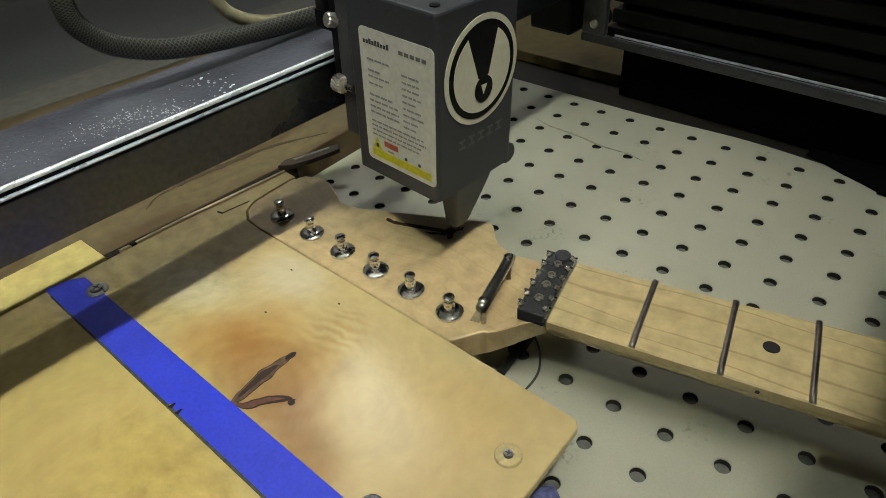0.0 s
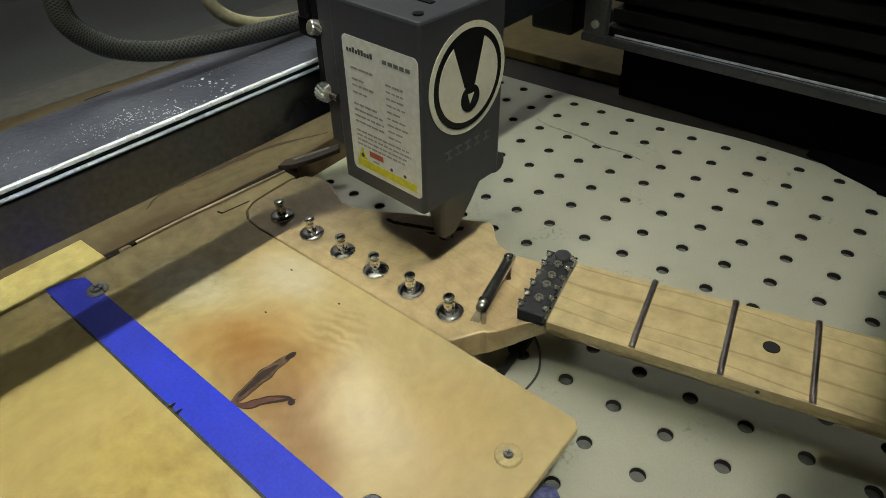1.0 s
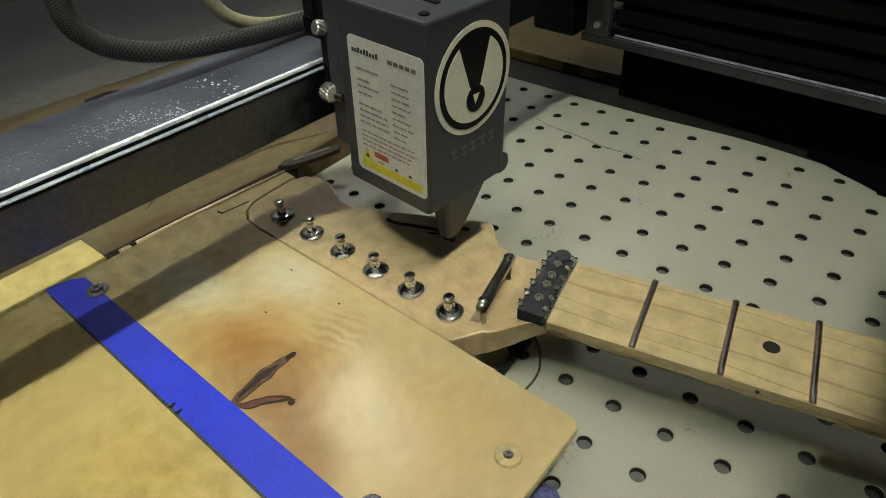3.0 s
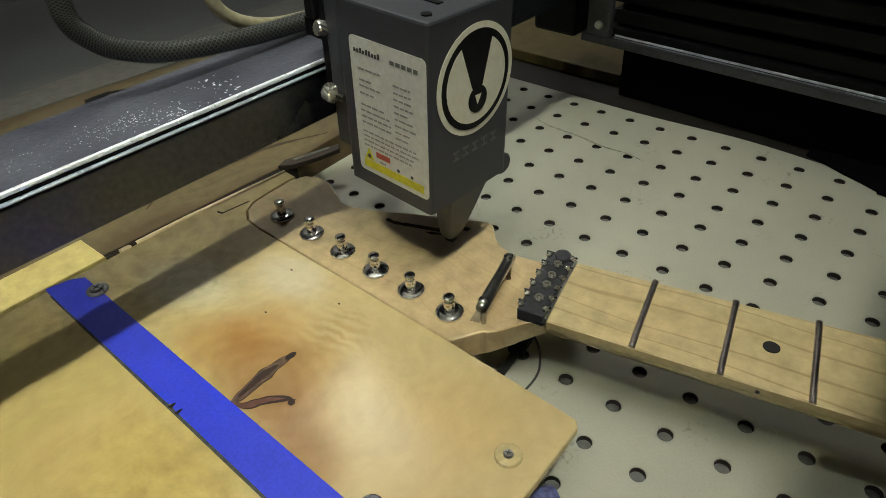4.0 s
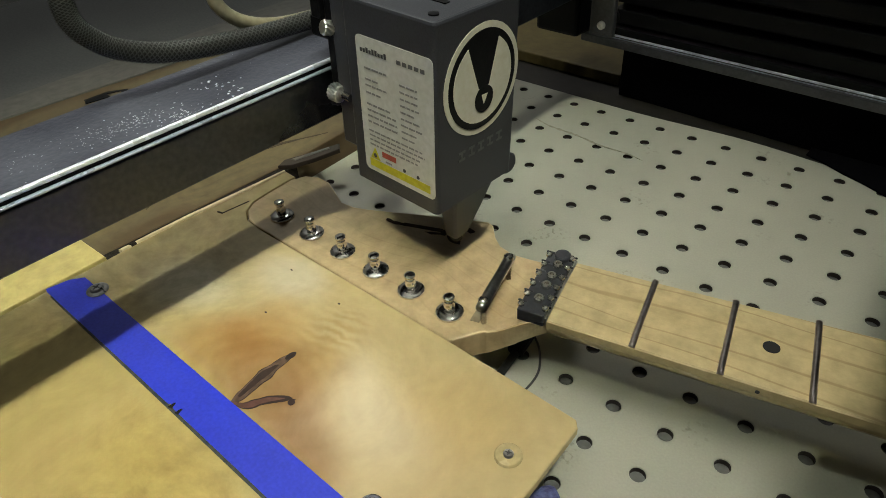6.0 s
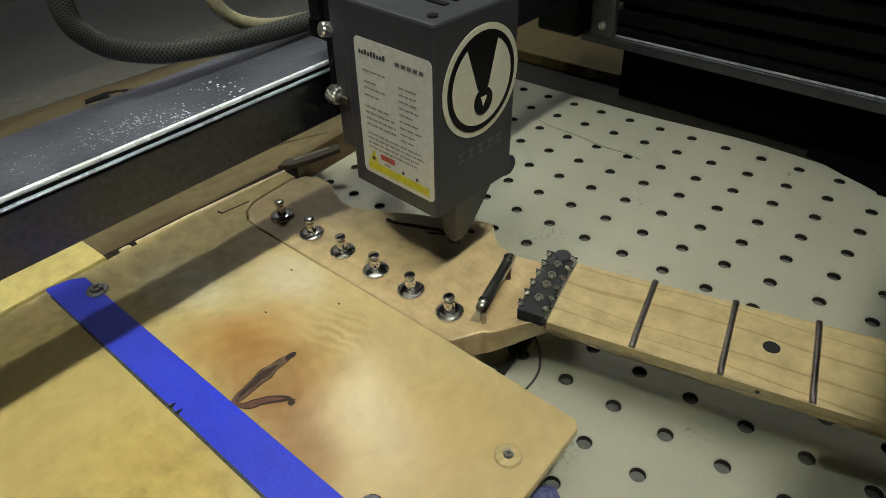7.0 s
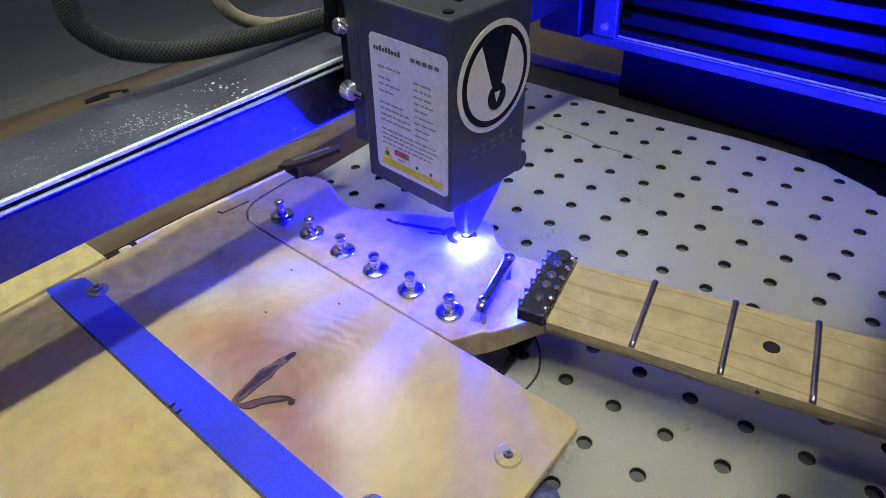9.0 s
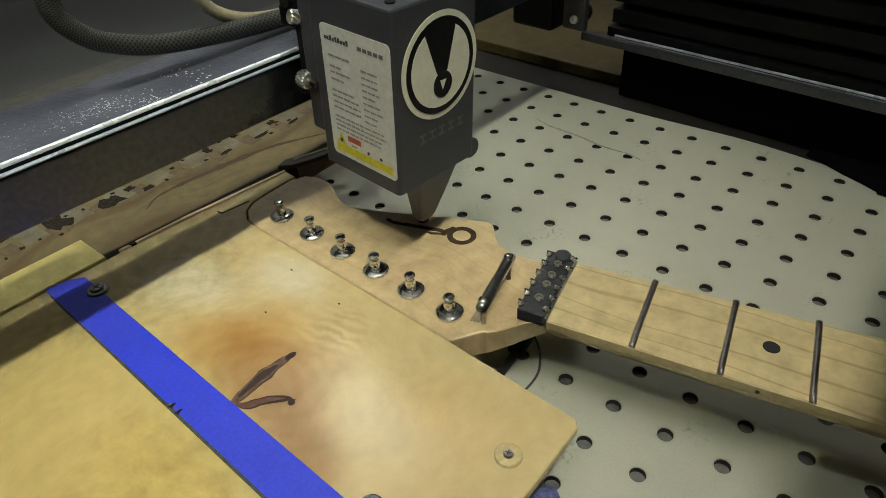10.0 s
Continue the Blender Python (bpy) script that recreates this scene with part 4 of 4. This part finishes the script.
# ---------------------------------------------------------------- engraving
def engraving():
    e = thing("engraving", "dark brown laser-burnt tool outline on the headstock", "engraving")
    z0, z1 = HS_Z - 0.0006, HS_Z + 0.00015
    part("mark", prism([(0.0005, -0.0915), (0.0030, -0.0920), (0.0075, -0.0915), (0.0120, -0.0893), (0.0110, -0.0880), (0.0070, -0.0887), (0.0045, -0.0897), (0.0015, -0.0893), (0.0, -0.0900)], z0, z1), M_ENGRAVE, e)
    part("mark", prism([(0.0117, -0.0899), (0.0332, -0.0818), (0.0323, -0.0790), (0.0108, -0.0873)], z0, z1), M_ENGRAVE, e)
    part("mark", prism([(0.0255, -0.0868), (0.0300, -0.0866), (0.0345, -0.0835), (0.0335, -0.0822), (0.0290, -0.0848)], z0, z1), M_ENGRAVE, e)
    part("mark", prism([(0.0325, -0.0815), (0.0350, -0.0740), (0.0365, -0.0738), (0.0368, -0.0830), (0.0345, -0.0838)], z0, z1), M_ENGRAVE, e)
    return e


ENGRAVING = engraving()
RING = []
for k in range(12):
    a0 = 2 * math.pi * k / 12
    arc = [a0 + 2 * math.pi / 12 * i / 4 for i in range(5)]
    c = Vector((0.0440, -0.0775))
    poly = [(c.x + 0.0080 * math.cos(a), c.y + 0.0078 * math.sin(a)) for a in arc] + [(c.x + 0.0050 * math.cos(a), c.y + 0.0046 * math.sin(a)) for a in arc[::-1]]
    RING.append((c.x + 0.0065 * math.cos(a0 + math.pi / 12), part("ring_mark", prism(poly, HS_Z - 0.0006, HS_Z + 0.00015), M_ENGRAVE, ENGRAVING)))


# ---------------------------------------------------------------- gantry
YAW_B, YAW_R = -1.5, -2.2


def gantry():
    g = thing("gantry_beam", "dusty grey aluminium gantry beam carrying the laser head", "gantry beam", at=pose(-0.012, -0.10, 0, 0, 0, YAW_B))
    y0, y1 = -0.42, 0.262
    part("top_plate", boxed(-0.0505, -0.0036, y0, y1, 0.1240, 0.1305, 0.0006), M_BEAM_TOP, g, "grey top plate with dust and spatter")
    part("edge_strip", boxed(-0.0028, -0.0008, y0, y1, 0.1292, 0.1311, 0.0006, 3), M_BRIGHT, g, "edge strip coloured white for its highlight")
    part("groove", boxed(-0.0040, -0.0020, y0, y1, 0.1245, 0.1291), M_RAIL, g)
    part("edge_strip", boxed(-0.0019, 0.0003, y0, y1, 0.1265, 0.1276, 0.0005, 3), M_BLUE_EDGE, g)
    part("front_face", boxed(-0.0120, -0.0006, y0, y1, 0.1030, 0.1258, 0.0008), M_BEAM_FACE, g)
    part("core", boxed(-0.0460, -0.0122, y0, y1, 0.1050, 0.1238, 0.0008), M_RAIL, g)
    # spatter on the top plate
    rnd = random.Random(11)
    bm = bmesh.new()
    # cluster: centre x, y, spread x, y, count, grain size
    for cx, cy, wx, wy, count, size in ((-0.0215, -0.056, 0.005, 0.006, 26, 0.00062), (-0.0095, -0.053, 0.003, 0.004, 6, 0.0005), (-0.0075, -0.077, 0.0025, 0.007, 60, 0.00036),
                                        (-0.017, -0.091, 0.0035, 0.008, 90, 0.00034), (-0.0185, -0.106, 0.004, 0.008, 90, 0.00028), (-0.022, -0.134, 0.006, 0.012, 45, 0.00020), (-0.012, -0.118, 0.004, 0.014, 30, 0.0002), (-0.03, -0.03, 0.008, 0.02, 20, 0.0002)):
        for k in range(count):
            x, y, s = rnd.gauss(cx, wx), rnd.gauss(cy, wy), size * rnd.uniform(0.45, 1.25)
            x = max(-0.046, min(-0.005, x))
            bmesh.ops.create_icosphere(bm, subdivisions=1, radius=1.0, matrix=Matrix.Translation((x, y, 0.1305)) @ Matrix.Diagonal((s, s, s * 0.5, 1)))
    tagged(part("spatter", bm, M_BRIGHT, g, "scattered shiny metal spatter"), kind="stuff")
    # end carriage that runs on the side rail
    part("motor_box", boxed(-0.075, -0.035, 0.262, 0.310, 0.050, 0.150, 0.003), M_HEAD_DARK, g, "black carriage motor housing")
    part("carriage_plate", boxed(-0.025, -0.004, 0.262, 0.268, 0.056, 0.120, 0.002), M_RAIL_LIP, g, "dark carriage plate")
    part("carriage_bolt", lathe([(0.0032, 0), (0.0032, 0.002), (0.0022, 0.003)], 18, pose(-0.0135, 0.262, 0.065, 90, 0, 0)), M_KNURL, g)
    part("roller", lathe([(0.007, 0), (0.0075, 0.002), (0.006, 0.004), (0.0075, 0.006), (0.007, 0.008)], 24, pose(-0.016, 0.281, 0.066, 90, 0, 0)), M_HEAD_DARK, g)
    return g


GANTRY = gantry()


def side_rail():
    r = thing("side_rail", "black slotted aluminium side rail with a grey lower lip", "rail", at=pose(-0.045, 0.190, 0, 0, 0, YAW_R))
    x0, x1 = 0.0, 0.62
    part("lip", boxed(x0, x1, -0.001, 0.006, 0.0385, 0.0450, 0.0006), M_RAIL_LIP, r, "grey lower rail lip")
    part("lip_edge", boxed(x0 + 0.028, x1, 0.0046, 0.0057, 0.0455, 0.0472, 0.0004, 3), M_BRIGHT, r, "rail edge coloured white for its highlight")
    part("lip_edge", boxed(x0 + 0.028, x1, 0.0018, 0.0024, 0.0452, 0.0460, 0.0002, 3), M_BLUE_EDGE, r)
    part("web", boxed(x0 + 0.02, x1, 0.0065, 0.030, 0.0400, 0.0520, 0.0006), M_RAIL, r)
    for z in (0.0535, 0.0705, 0.0875, 0.1045):
        part("rib", boxed(x0 + 0.02, x1, 0.012, 0.028, z, z + 0.0115, 0.0012), M_RAIL, r)
    part("back", boxed(x0 + 0.02, x1, 0.028, 0.050, 0.0400, 0.1200, 0.0006), M_RAIL, r)
    part("skirt", boxed(x0 + 0.034, x1, 0.012, 0.018, -0.0065, 0.0398, 0.0006), M_SKIRT, r, "black side skirt under the rail")


side_rail()


def rear_frame():
    b = thing("bench_mat", "grey mat on the workbench behind the plywood", "mat")
    part("sheet", boxed(-0.795, -0.4115, -0.70, 0.80, -0.0064, -0.003, 0.001), M_MAT, b)
    # the engraver's front beam, beside the camera, shades one end of the neck and panel
    q = thing("front_rail", "black front frame beam of the engraver on two posts", "rail")
    part("beam", boxed(0.2715, 0.3050, -0.290, 0.330, 0.190, 0.220, 0.0015), M_RAIL, q)
    for y in (-0.288, 0.308):
        part("post", boxed(0.2850, 0.3010, y, y + 0.020, -0.0065, 0.1898, 0.001), M_RAIL, q)


rear_frame()


# ---------------------------------------------------------------- laser head
HEAD_AT = Vector((0.0423, -0.0798, HS_Z))
TILT = (-1.7, 1.95, -1.8)


def head_pose(dx, dy):
    return pose(HEAD_AT.x + dx, HEAD_AT.y + dy, HEAD_AT.z, *TILT)


def rounded_rect(x0, x1, y0, y1, r, n=5):
    out = []
    for cx, cy, a in ((x1 - r, y1 - r, 0), (x0 + r, y1 - r, 90), (x0 + r, y0 + r, 180), (x1 - r, y0 + r, 270)):
        out += [(cx + r * math.cos(radians(a + 90 * i / n)), cy + r * math.sin(radians(a + 90 * i / n))) for i in range(n + 1)]
    return out


SX, SY = -0.0015, -0.0013
FX, FY = 0.017 + SX, -0.029 + SY       # badge face and label face
Z0, Z1, FAR = 0.044, 0.1295, 0.0224


def on_label(bm):
    """From a drawing in x, z (y up becomes z) to the label face."""
    m = Matrix.Translation((0, FY, 0)) @ Matrix.Rotation(radians(90), 4, "X")
    bmesh.ops.transform(bm, matrix=m, verts=bm.verts[:])
    return bm


def on_badge(bm):
    """From a drawing in y, z to the badge face."""
    m = Matrix.Translation((FX, 0, 0)) @ Matrix(((0, 0, 1, 0), (1, 0, 0, 0), (0, 1, 0, 0), (0, 0, 0, 1)))
    bmesh.ops.transform(bm, matrix=m, verts=bm.verts[:])
    return bm


def laser_head():
    h = thing("laser_head", "dark grey laser module with white label and round emblem", "laser head", at=head_pose(0, 0))
    # hollow, closed body
    bm = prism(rounded_rect(-0.036 + SX, FX, FY, FAR, 0.0022), Z0, Z1, 0.0012)
    part("body", bm, M_HEAD, h)
    part("back_block", boxed(-0.046 + SX, -0.0362 + SX, FY + 0.002, FAR - 0.002, 0.058, Z1 - 0.002, 0.001), M_HEAD, h)
    part("mount_plate", boxed(-0.0530 + SX, -0.0462 + SX, FY + 0.004, FAR - 0.004, 0.075, 0.128, 0.001), M_HEAD_DARK, h)
    # tapered nozzle, flattened towards the emblem side: height, back, front, half width
    bm = bmesh.new()
    rings = []
    for z, xb, xf, hw in ((Z0 + 0.0008, 0.0004, 0.0128, 0.0152), (0.0285, -0.0008, 0.0086, 0.0112), (0.0125, -0.0030, 0.0046, 0.0060), (0.0100, -0.0034, 0.0038, 0.0046)):
        rings.append([bm.verts.new((x, y, z)) for x, y in rounded_rect(xb, xf, -hw, hw, min(hw, 0.0030) * 0.6)])
    n = len(rings[0])
    for a, b in zip(rings, rings[1:]):
        for i in range(n):
            bm.faces.new((a[i], a[(i + 1) % n], b[(i + 1) % n], b[i]))
    bm.faces.new(rings[0])
    bm.faces.new(rings[-1][::-1])
    bmesh.ops.recalc_face_normals(bm, faces=bm.faces[:])
    part("nozzle", bm, M_HEAD, h, "tapered dark grey nozzle")
    part("nozzle_tip", lathe([(0.0024, 0.0064), (0.0031, 0.0068), (0.0033, 0.0105), (0.0030, 0.0120)], 20), M_HEAD_DARK, h)
    part("side_lug", lathe([(0.0046, -0.0065), (0.0054, -0.0058), (0.0054, 0.0058), (0.0046, 0.0065)], 24, pose(FX - 0.0068, FAR - 0.0006, Z0 + 0.0034, 0, 90, 0)), M_HEAD, h)
    # top grille
    for k in range(5):
        part("vent_slot", boxed(-0.030, 0.004, -0.012 + 0.007 * k, -0.009 + 0.007 * k, Z1 + 0.0001, Z1 + 0.0005), M_HEAD_DARK, h)
    for x, y in ((0.010, -0.022), (-0.030, -0.022), (0.010, 0.020)):
        part("cover_screw", lathe([(0.0022, 0), (0.0022, 0.0006), (0.0012, 0.0007)], 16, pose(x + SX, y + SY, Z1)), M_HEAD_DARK, h)
    # label with its print
    lab = part("label", on_label(prism(rounded_rect(-0.0297, 0.0145, 0.0516, 0.1155, 0.0025), 0.0, 0.0003)), M_STICKER, h, "white warning label with small print")
    rnd = random.Random(2)

    def bar(name, x0, x1, z, hgt, material, label="", words=False):
        """One printed bar, or a line of word-long bars."""
        bm, x = bmesh.new(), x0
        while x < x1 - 0.0005:
            end = min(x1, x + rnd.uniform(0.0016, 0.0042)) if words else x1
            box(bm, x, end, z, z + hgt, 0.0003, 0.00042)
            x = end + 0.0006
        part(name, on_label(bm), material, lab, label)

    for k in range(9):
        bar("print_bar", -0.0272 + 0.0018 * k, -0.0259 + 0.0018 * k, 0.1086, 0.0016 + 0.0007 * (k in (2, 4, 5, 8)), M_PRINT)
    for k in range(5):
        bar("print_bar", -0.0055 + 0.0033 * k, -0.0031 + 0.0033 * k, 0.1085, 0.0017, M_PRINT_MID)
    for z, w in ((0.1015, 0.0145), (0.0965, 0.008), (0.0938, 0.013), (0.0905, 0.0095)):
        bar("print_bar", -0.0255, -0.0255 + w, z, 0.0008, M_PRINT_SOFT, words=True)
    for k in range(9):
        bar("print_bar", -0.0045, 0.0030 + rnd.uniform(0, 0.0065), 0.0995 - 0.0030 * k, 0.0008, M_PRINT_SOFT, words=True)
    for k in range(4):
        bar("print_bar", -0.0255, -0.0255 + rnd.uniform(0.012, 0.019), 0.0850 - 0.0028 * k, 0.0009, M_PRINT_SOFT, words=True)
    for k in range(4):
        bar("print_bar", -0.0255, 0.0085 + rnd.uniform(-0.004, 0.002), 0.0722 - 0.0023 * k, 0.0008, M_PRINT_SOFT, words=True)
    bar("yellow_band", -0.0265, 0.0118, 0.0540, 0.0040, M_YELLOWINK, "yellow warning band")
    bar("red_panel", -0.0180, -0.0090, 0.0612, 0.0028, M_REDINK, "red warning panel")
    part("warning_triangle", on_label(prism([(-0.0258, 0.0585), (-0.0195, 0.0585), (-0.02265, 0.0645)], 0.0003, 0.00042)), M_YELLOWINK, lab, "yellow warning triangle")
    part("triangle_mark", on_label(prism([(-0.0238 + 0.0011 * math.cos(a) + .0011, 0.0603 + 0.0011 * math.sin(a)) for a in (i * math.pi / 4 for i in range(8))], 0.0004, 0.0005)), M_PRINT, lab)
    for x in (-0.0040, 0.0045):
        part("pictogram", on_label(prism([(x + 0.0009 * math.cos(a), 0.0595 + 0.0009 * math.sin(a)) for a in (i * math.pi / 4 for i in range(8))], 0.0003, 0.00042)), M_PRINT, lab)
    bar("print_bar", -0.0160, -0.0120, 0.0590, 0.0008, M_PRINT_SOFT)
    # emblem: ring and plain inner shapes
    cy, cz, R1 = -0.0019, 0.0986, 0.0241

    def disc(name, pts, z0, z1, material, label="", parent=None):
        return part(name, on_badge(prism(pts, z0, z1)), material, parent, label)

    def circ(r, n=56, oy=0.0, oz=0.0):
        return [(cy + oy + r * math.cos(2 * math.pi * i / n), cz + oz + r * math.sin(2 * math.pi * i / n)) for i in range(n)]

    em = disc("emblem", circ(R1), 0.0, 0.0003, M_BADGE, "round cream and dark emblem", h)
    disc("emblem_gap", circ(R1 - 0.0026), 0.0003, 0.0005, M_HEAD_DARK, parent=em)
    rin = R1 - 0.0054
    bowl = [(cy + rin * math.cos(a), cz + rin * math.sin(a)) for a in (radians(122 + (420 - 122) * i / 44) for i in range(45))]
    bowl += [(cy + 0.0040, cz - 0.0028), (cy + 0.0006, cz - 0.0050), (cy - 0.0030, cz - 0.0028)]
    disc("emblem_bowl", bowl, 0.0005, 0.0007, M_BADGE, parent=em)
    disc("emblem_dot", circ(0.0060, 28, 0.0007, -0.0084), 0.0007, 0.0009, M_HEAD_DARK, parent=em)
    disc("emblem_wedge", [(cy - 0.0012, cz - 0.0062), (cy + 0.0028, cz - 0.0064), (cy + 0.0004, cz - 0.0108)], 0.0009, 0.00105, M_BADGE, parent=em)
    # lettering under the emblem as plain bars
    for k in range(5):
        y = -0.0165 + 0.0064 * k
        bm = prism([(y, 0.0650), (y + 0.0044, 0.0650), (y + 0.0044, 0.0661), (y, 0.0661)], 0.0, 0.0002)
        box(bm, y, y + 0.0044, 0.0686, 0.0697, 0.0, 0.0002)
        box(bm, y + 0.0015, y + 0.0028, 0.0662, 0.0685, 0.0, 0.0002)
        part("letter_bar", on_badge(bm), M_EMBOSS, h, "faint grey lettering bar")
    # clamps and thumb screws by the beam
    def knurled(r, length, m, ridges=16):
        """A knob with ridges along its rim."""
        n = ridges * 2
        bm = bmesh.new()
        rows = [[bm.verts.new(m @ Vector((k * (r if i % 2 else r * 0.88) * math.cos(math.pi * 2 * (i + tw) / n), k * (r if i % 2 else r * 0.88) * math.sin(math.pi * 2 * (i + tw) / n), z))) for i in range(n)]
                for z, k, tw in ((0, 0.85, 0), (0.0006, 1, 0), (length / 2, 1, 0.9), (length - 0.0006, 1, 1.8), (length, 0.85, 1.8))]
        for a, b in zip(rows, rows[1:]):
            for i in range(n):
                bm.faces.new((a[i], a[(i + 1) % n], b[(i + 1) % n], b[i]))
        bm.faces.new(rows[0][::-1])
        bm.faces.new(rows[-1])
        bmesh.ops.recalc_face_normals(bm, faces=bm.faces[:])
        return bm

    part("thumb_screw", knurled(0.0044, 0.0060, pose(-0.0425 + SX, FY + 0.0005, 0.0835, 0, -90, 0)), M_KNURL, h, "knurled chrome thumb screw")
    part("screw_shank", lathe([(0.0018, 0), (0.0018, 0.0080)], 14, pose(-0.0360 + SX, FY + 0.0005, 0.0835, 0, -90, 0)), M_CHROME, h)
    part("clamp_knob", knurled(0.0034, 0.0050, pose(-0.0470 + SX, FY + 0.003, 0.1120, 70, -30, 0), 12), M_KNURL, h, "chrome clamp knob")
    part("clamp", boxed(-0.0640 + SX, -0.0500 + SX, FY + 0.004, FY + 0.016, 0.1050, 0.1140, 0.001), M_HEAD_DARK, h)
    part("clamp_arm", boxed(-0.0600 + SX, -0.0535 + SX, FY + 0.002, FY + 0.010, 0.1142, 0.1260, 0.001), M_HEAD_DARK, h)
    return h


HEAD = laser_head()
GLOW = part("laser_glow", lathe([(0.0006, -0.0012), (0.0036, -0.0008), (0.0044, 0.0), (0.0034, 0.0014), (0.0010, 0.0022)], 24), M_GLOW, HEAD, "blue-white laser spot", smooth=True)


# ---------------------------------------------------------------- cable and hose
def cables():
    path = smooth_path([(-0.046, y, z) for y, z in ((-0.0560, 0.1360), (-0.0645, 0.1362), (-0.0855, 0.1368), (-0.1081, 0.1382), (-0.1273, 0.1402), (-0.1477, 0.1429), (-0.1659, 0.1468), (-0.1814, 0.1533), (-0.1896, 0.1597), (-0.1949, 0.1674), (-0.1957, 0.1757), (-0.1940, 0.190), (-0.188, 0.235))], 220)
    c = thing("cable_sleeve", "dark braided cable sleeve looping onto the gantry beam", "cable sleeve")
    part("core", tube(path, 0.0042, 20), M_SLEEVE, c, smooth=True)
    tagged(part("braid", braid(path, 0.0043, 11, 9.0, 0.0008), M_STRAND, c, "woven grey braid"), kind="stuff")
    hp = smooth_path([(-0.050, y, z) for y, z in ((-0.0480, 0.1352), (-0.0567, 0.1353), (-0.0801, 0.1368), (-0.0979, 0.1386), (-0.1124, 0.1423), (-0.1236, 0.1482), (-0.1305, 0.1561), (-0.1320, 0.1651), (-0.1310, 0.190), (-0.128, 0.235))], 80)
    k = thing("air_hose", "cream plastic air hose curving up from the head", "hose")
    part("hose", tube(hp, 0.0032, 16), M_HOSE, k, smooth=True)
    return c, k


SLEEVE, HOSE = cables()


# ---------------------------------------------------------------- what moves
# the head's travel along the beam in millimetres, every tenth of a second
SWEEP_A = [0.0, 2.1, -0.1, 2.7, -4.8, 5.7, -6.5, 8.3, -11.6, 4.3, -10.6, 2.1, -5.9, -4.0, -4.9, -6.1, 2.2, -10.8, 8.1, -8.4, 4.4, -7.3, 4.4, -0.8, -4.1, 6.6, -9.3, 6.6, -10.0, 5.7, -9.5, 5.9, -8.5, 3.8, -10.9, 6.8, -10.0, 4.4, -7.5, 7.8, -9.4, 5.2, -10.6, 3.4, -7.9, -4.7, -3.5, 2.2, -8.0, -4.6]
SWEEP_B = [-4.3, -7.8, 1.5, -12.6, 6.8, -9.0, 7.9, -5.5, -7.0, 5.4, -7.7, 5.4, -8.4, 4.1, -8.5, 7.0, -8.9, 6.5, -9.6, -0.2, -9.5, -1.6, -10.8, 4.1, -0.4, -0.5, 2.7, -4.5, 6.5, -11.8, 1.9, -9.8, -8.2, 0.6, -12.2, 4.3, -3.9, -2.9, 3.5, -11.4, -2.8, -2.8, -10.8, 0.8, 0.7, -9.4, -6.4, -0.6, -5.7, -6.3, -6.4]
# tenths of a second at which the laser burns
BURNS = [1, 3, 6, 9, 12, 15, 16, 19, 20, 21, 22, 26, 29, 32, 33, 36, 38, 43, 44, 47, 48, 51, 52, 55, 59, 62, 63, 66, 69, 71, 74, 75, 76, 77, 80, 82, 83, 86, 87, 90, 91, 96, 98]

FAINT = [9, 15, 19, 26, 38]


def slow(t):
    """The gantry's steady creep in metres, and its jump back at the end."""
    return 0.00103 * t if t < 9.95 else -0.0180


def motions():
    head_rows, beam_rows, hose_rows, sleeve_rows = [], [], [], []
    for i, y in enumerate(SWEEP_A + SWEEP_B):
        t = i / 10
        dx, dy = slow(t), y / 1000
        head_rows.append((t, head_pose(dx, dy)))
        beam_rows.append((t, pose(-0.012 + dx, -0.10, 0, 0, 0, YAW_B)))
        hose_rows.append((t, pose(0.6 * dx, 0.3 * dy, 0)))
        sleeve_rows.append((t, pose(0.6 * dx, 0.2 * dy, 0)))
    walk(HEAD, head_rows)
    walk(GANTRY, beam_rows)
    walk(HOSE, hose_rows)
    walk(SLEEVE, sleeve_rows)
    # the glow burns on the wood or waits, unlit to the outside, in the closed body
    up, full, faint = pose(0, 0, 0.085), pose(0, 0, 0.0012), pose(0, 0, -0.0016)
    glow = []
    for k in range(101):
        on = k in BURNS
        was, will = (k - 1) in BURNS, (k + 1) in BURNS
        down = faint if k in FAINT else full
        if on:
            if not was and k > 0:
                glow.append((k / 10 - 0.0667, up))
            glow.append((k / 10 - 0.0333, down))
            glow.append((k / 10 + 0.0333, down))
            if not will:
                glow.append((k / 10 + 0.0667, up))
    walk(GLOW, [(0.0, up)] + glow + [(10.0, up)])
    # the burnt ring comes out of the wood piece by piece
    for x, ob in RING:
        t = min(9.6, max(0.0, (x - 0.0405) / 0.00103))
        if t < 0.3:
            walk(ob, [(0.0, pose(0, 0, 0)), (10.0, pose(0, 0, 0))])
        else:
            walk(ob, [(0.0, pose(0, 0, -0.0003)), (t - 0.1, pose(0, 0, -0.0003)), (t, pose(0, 0, 0)), (10.0, pose(0, 0, 0))])


motions()
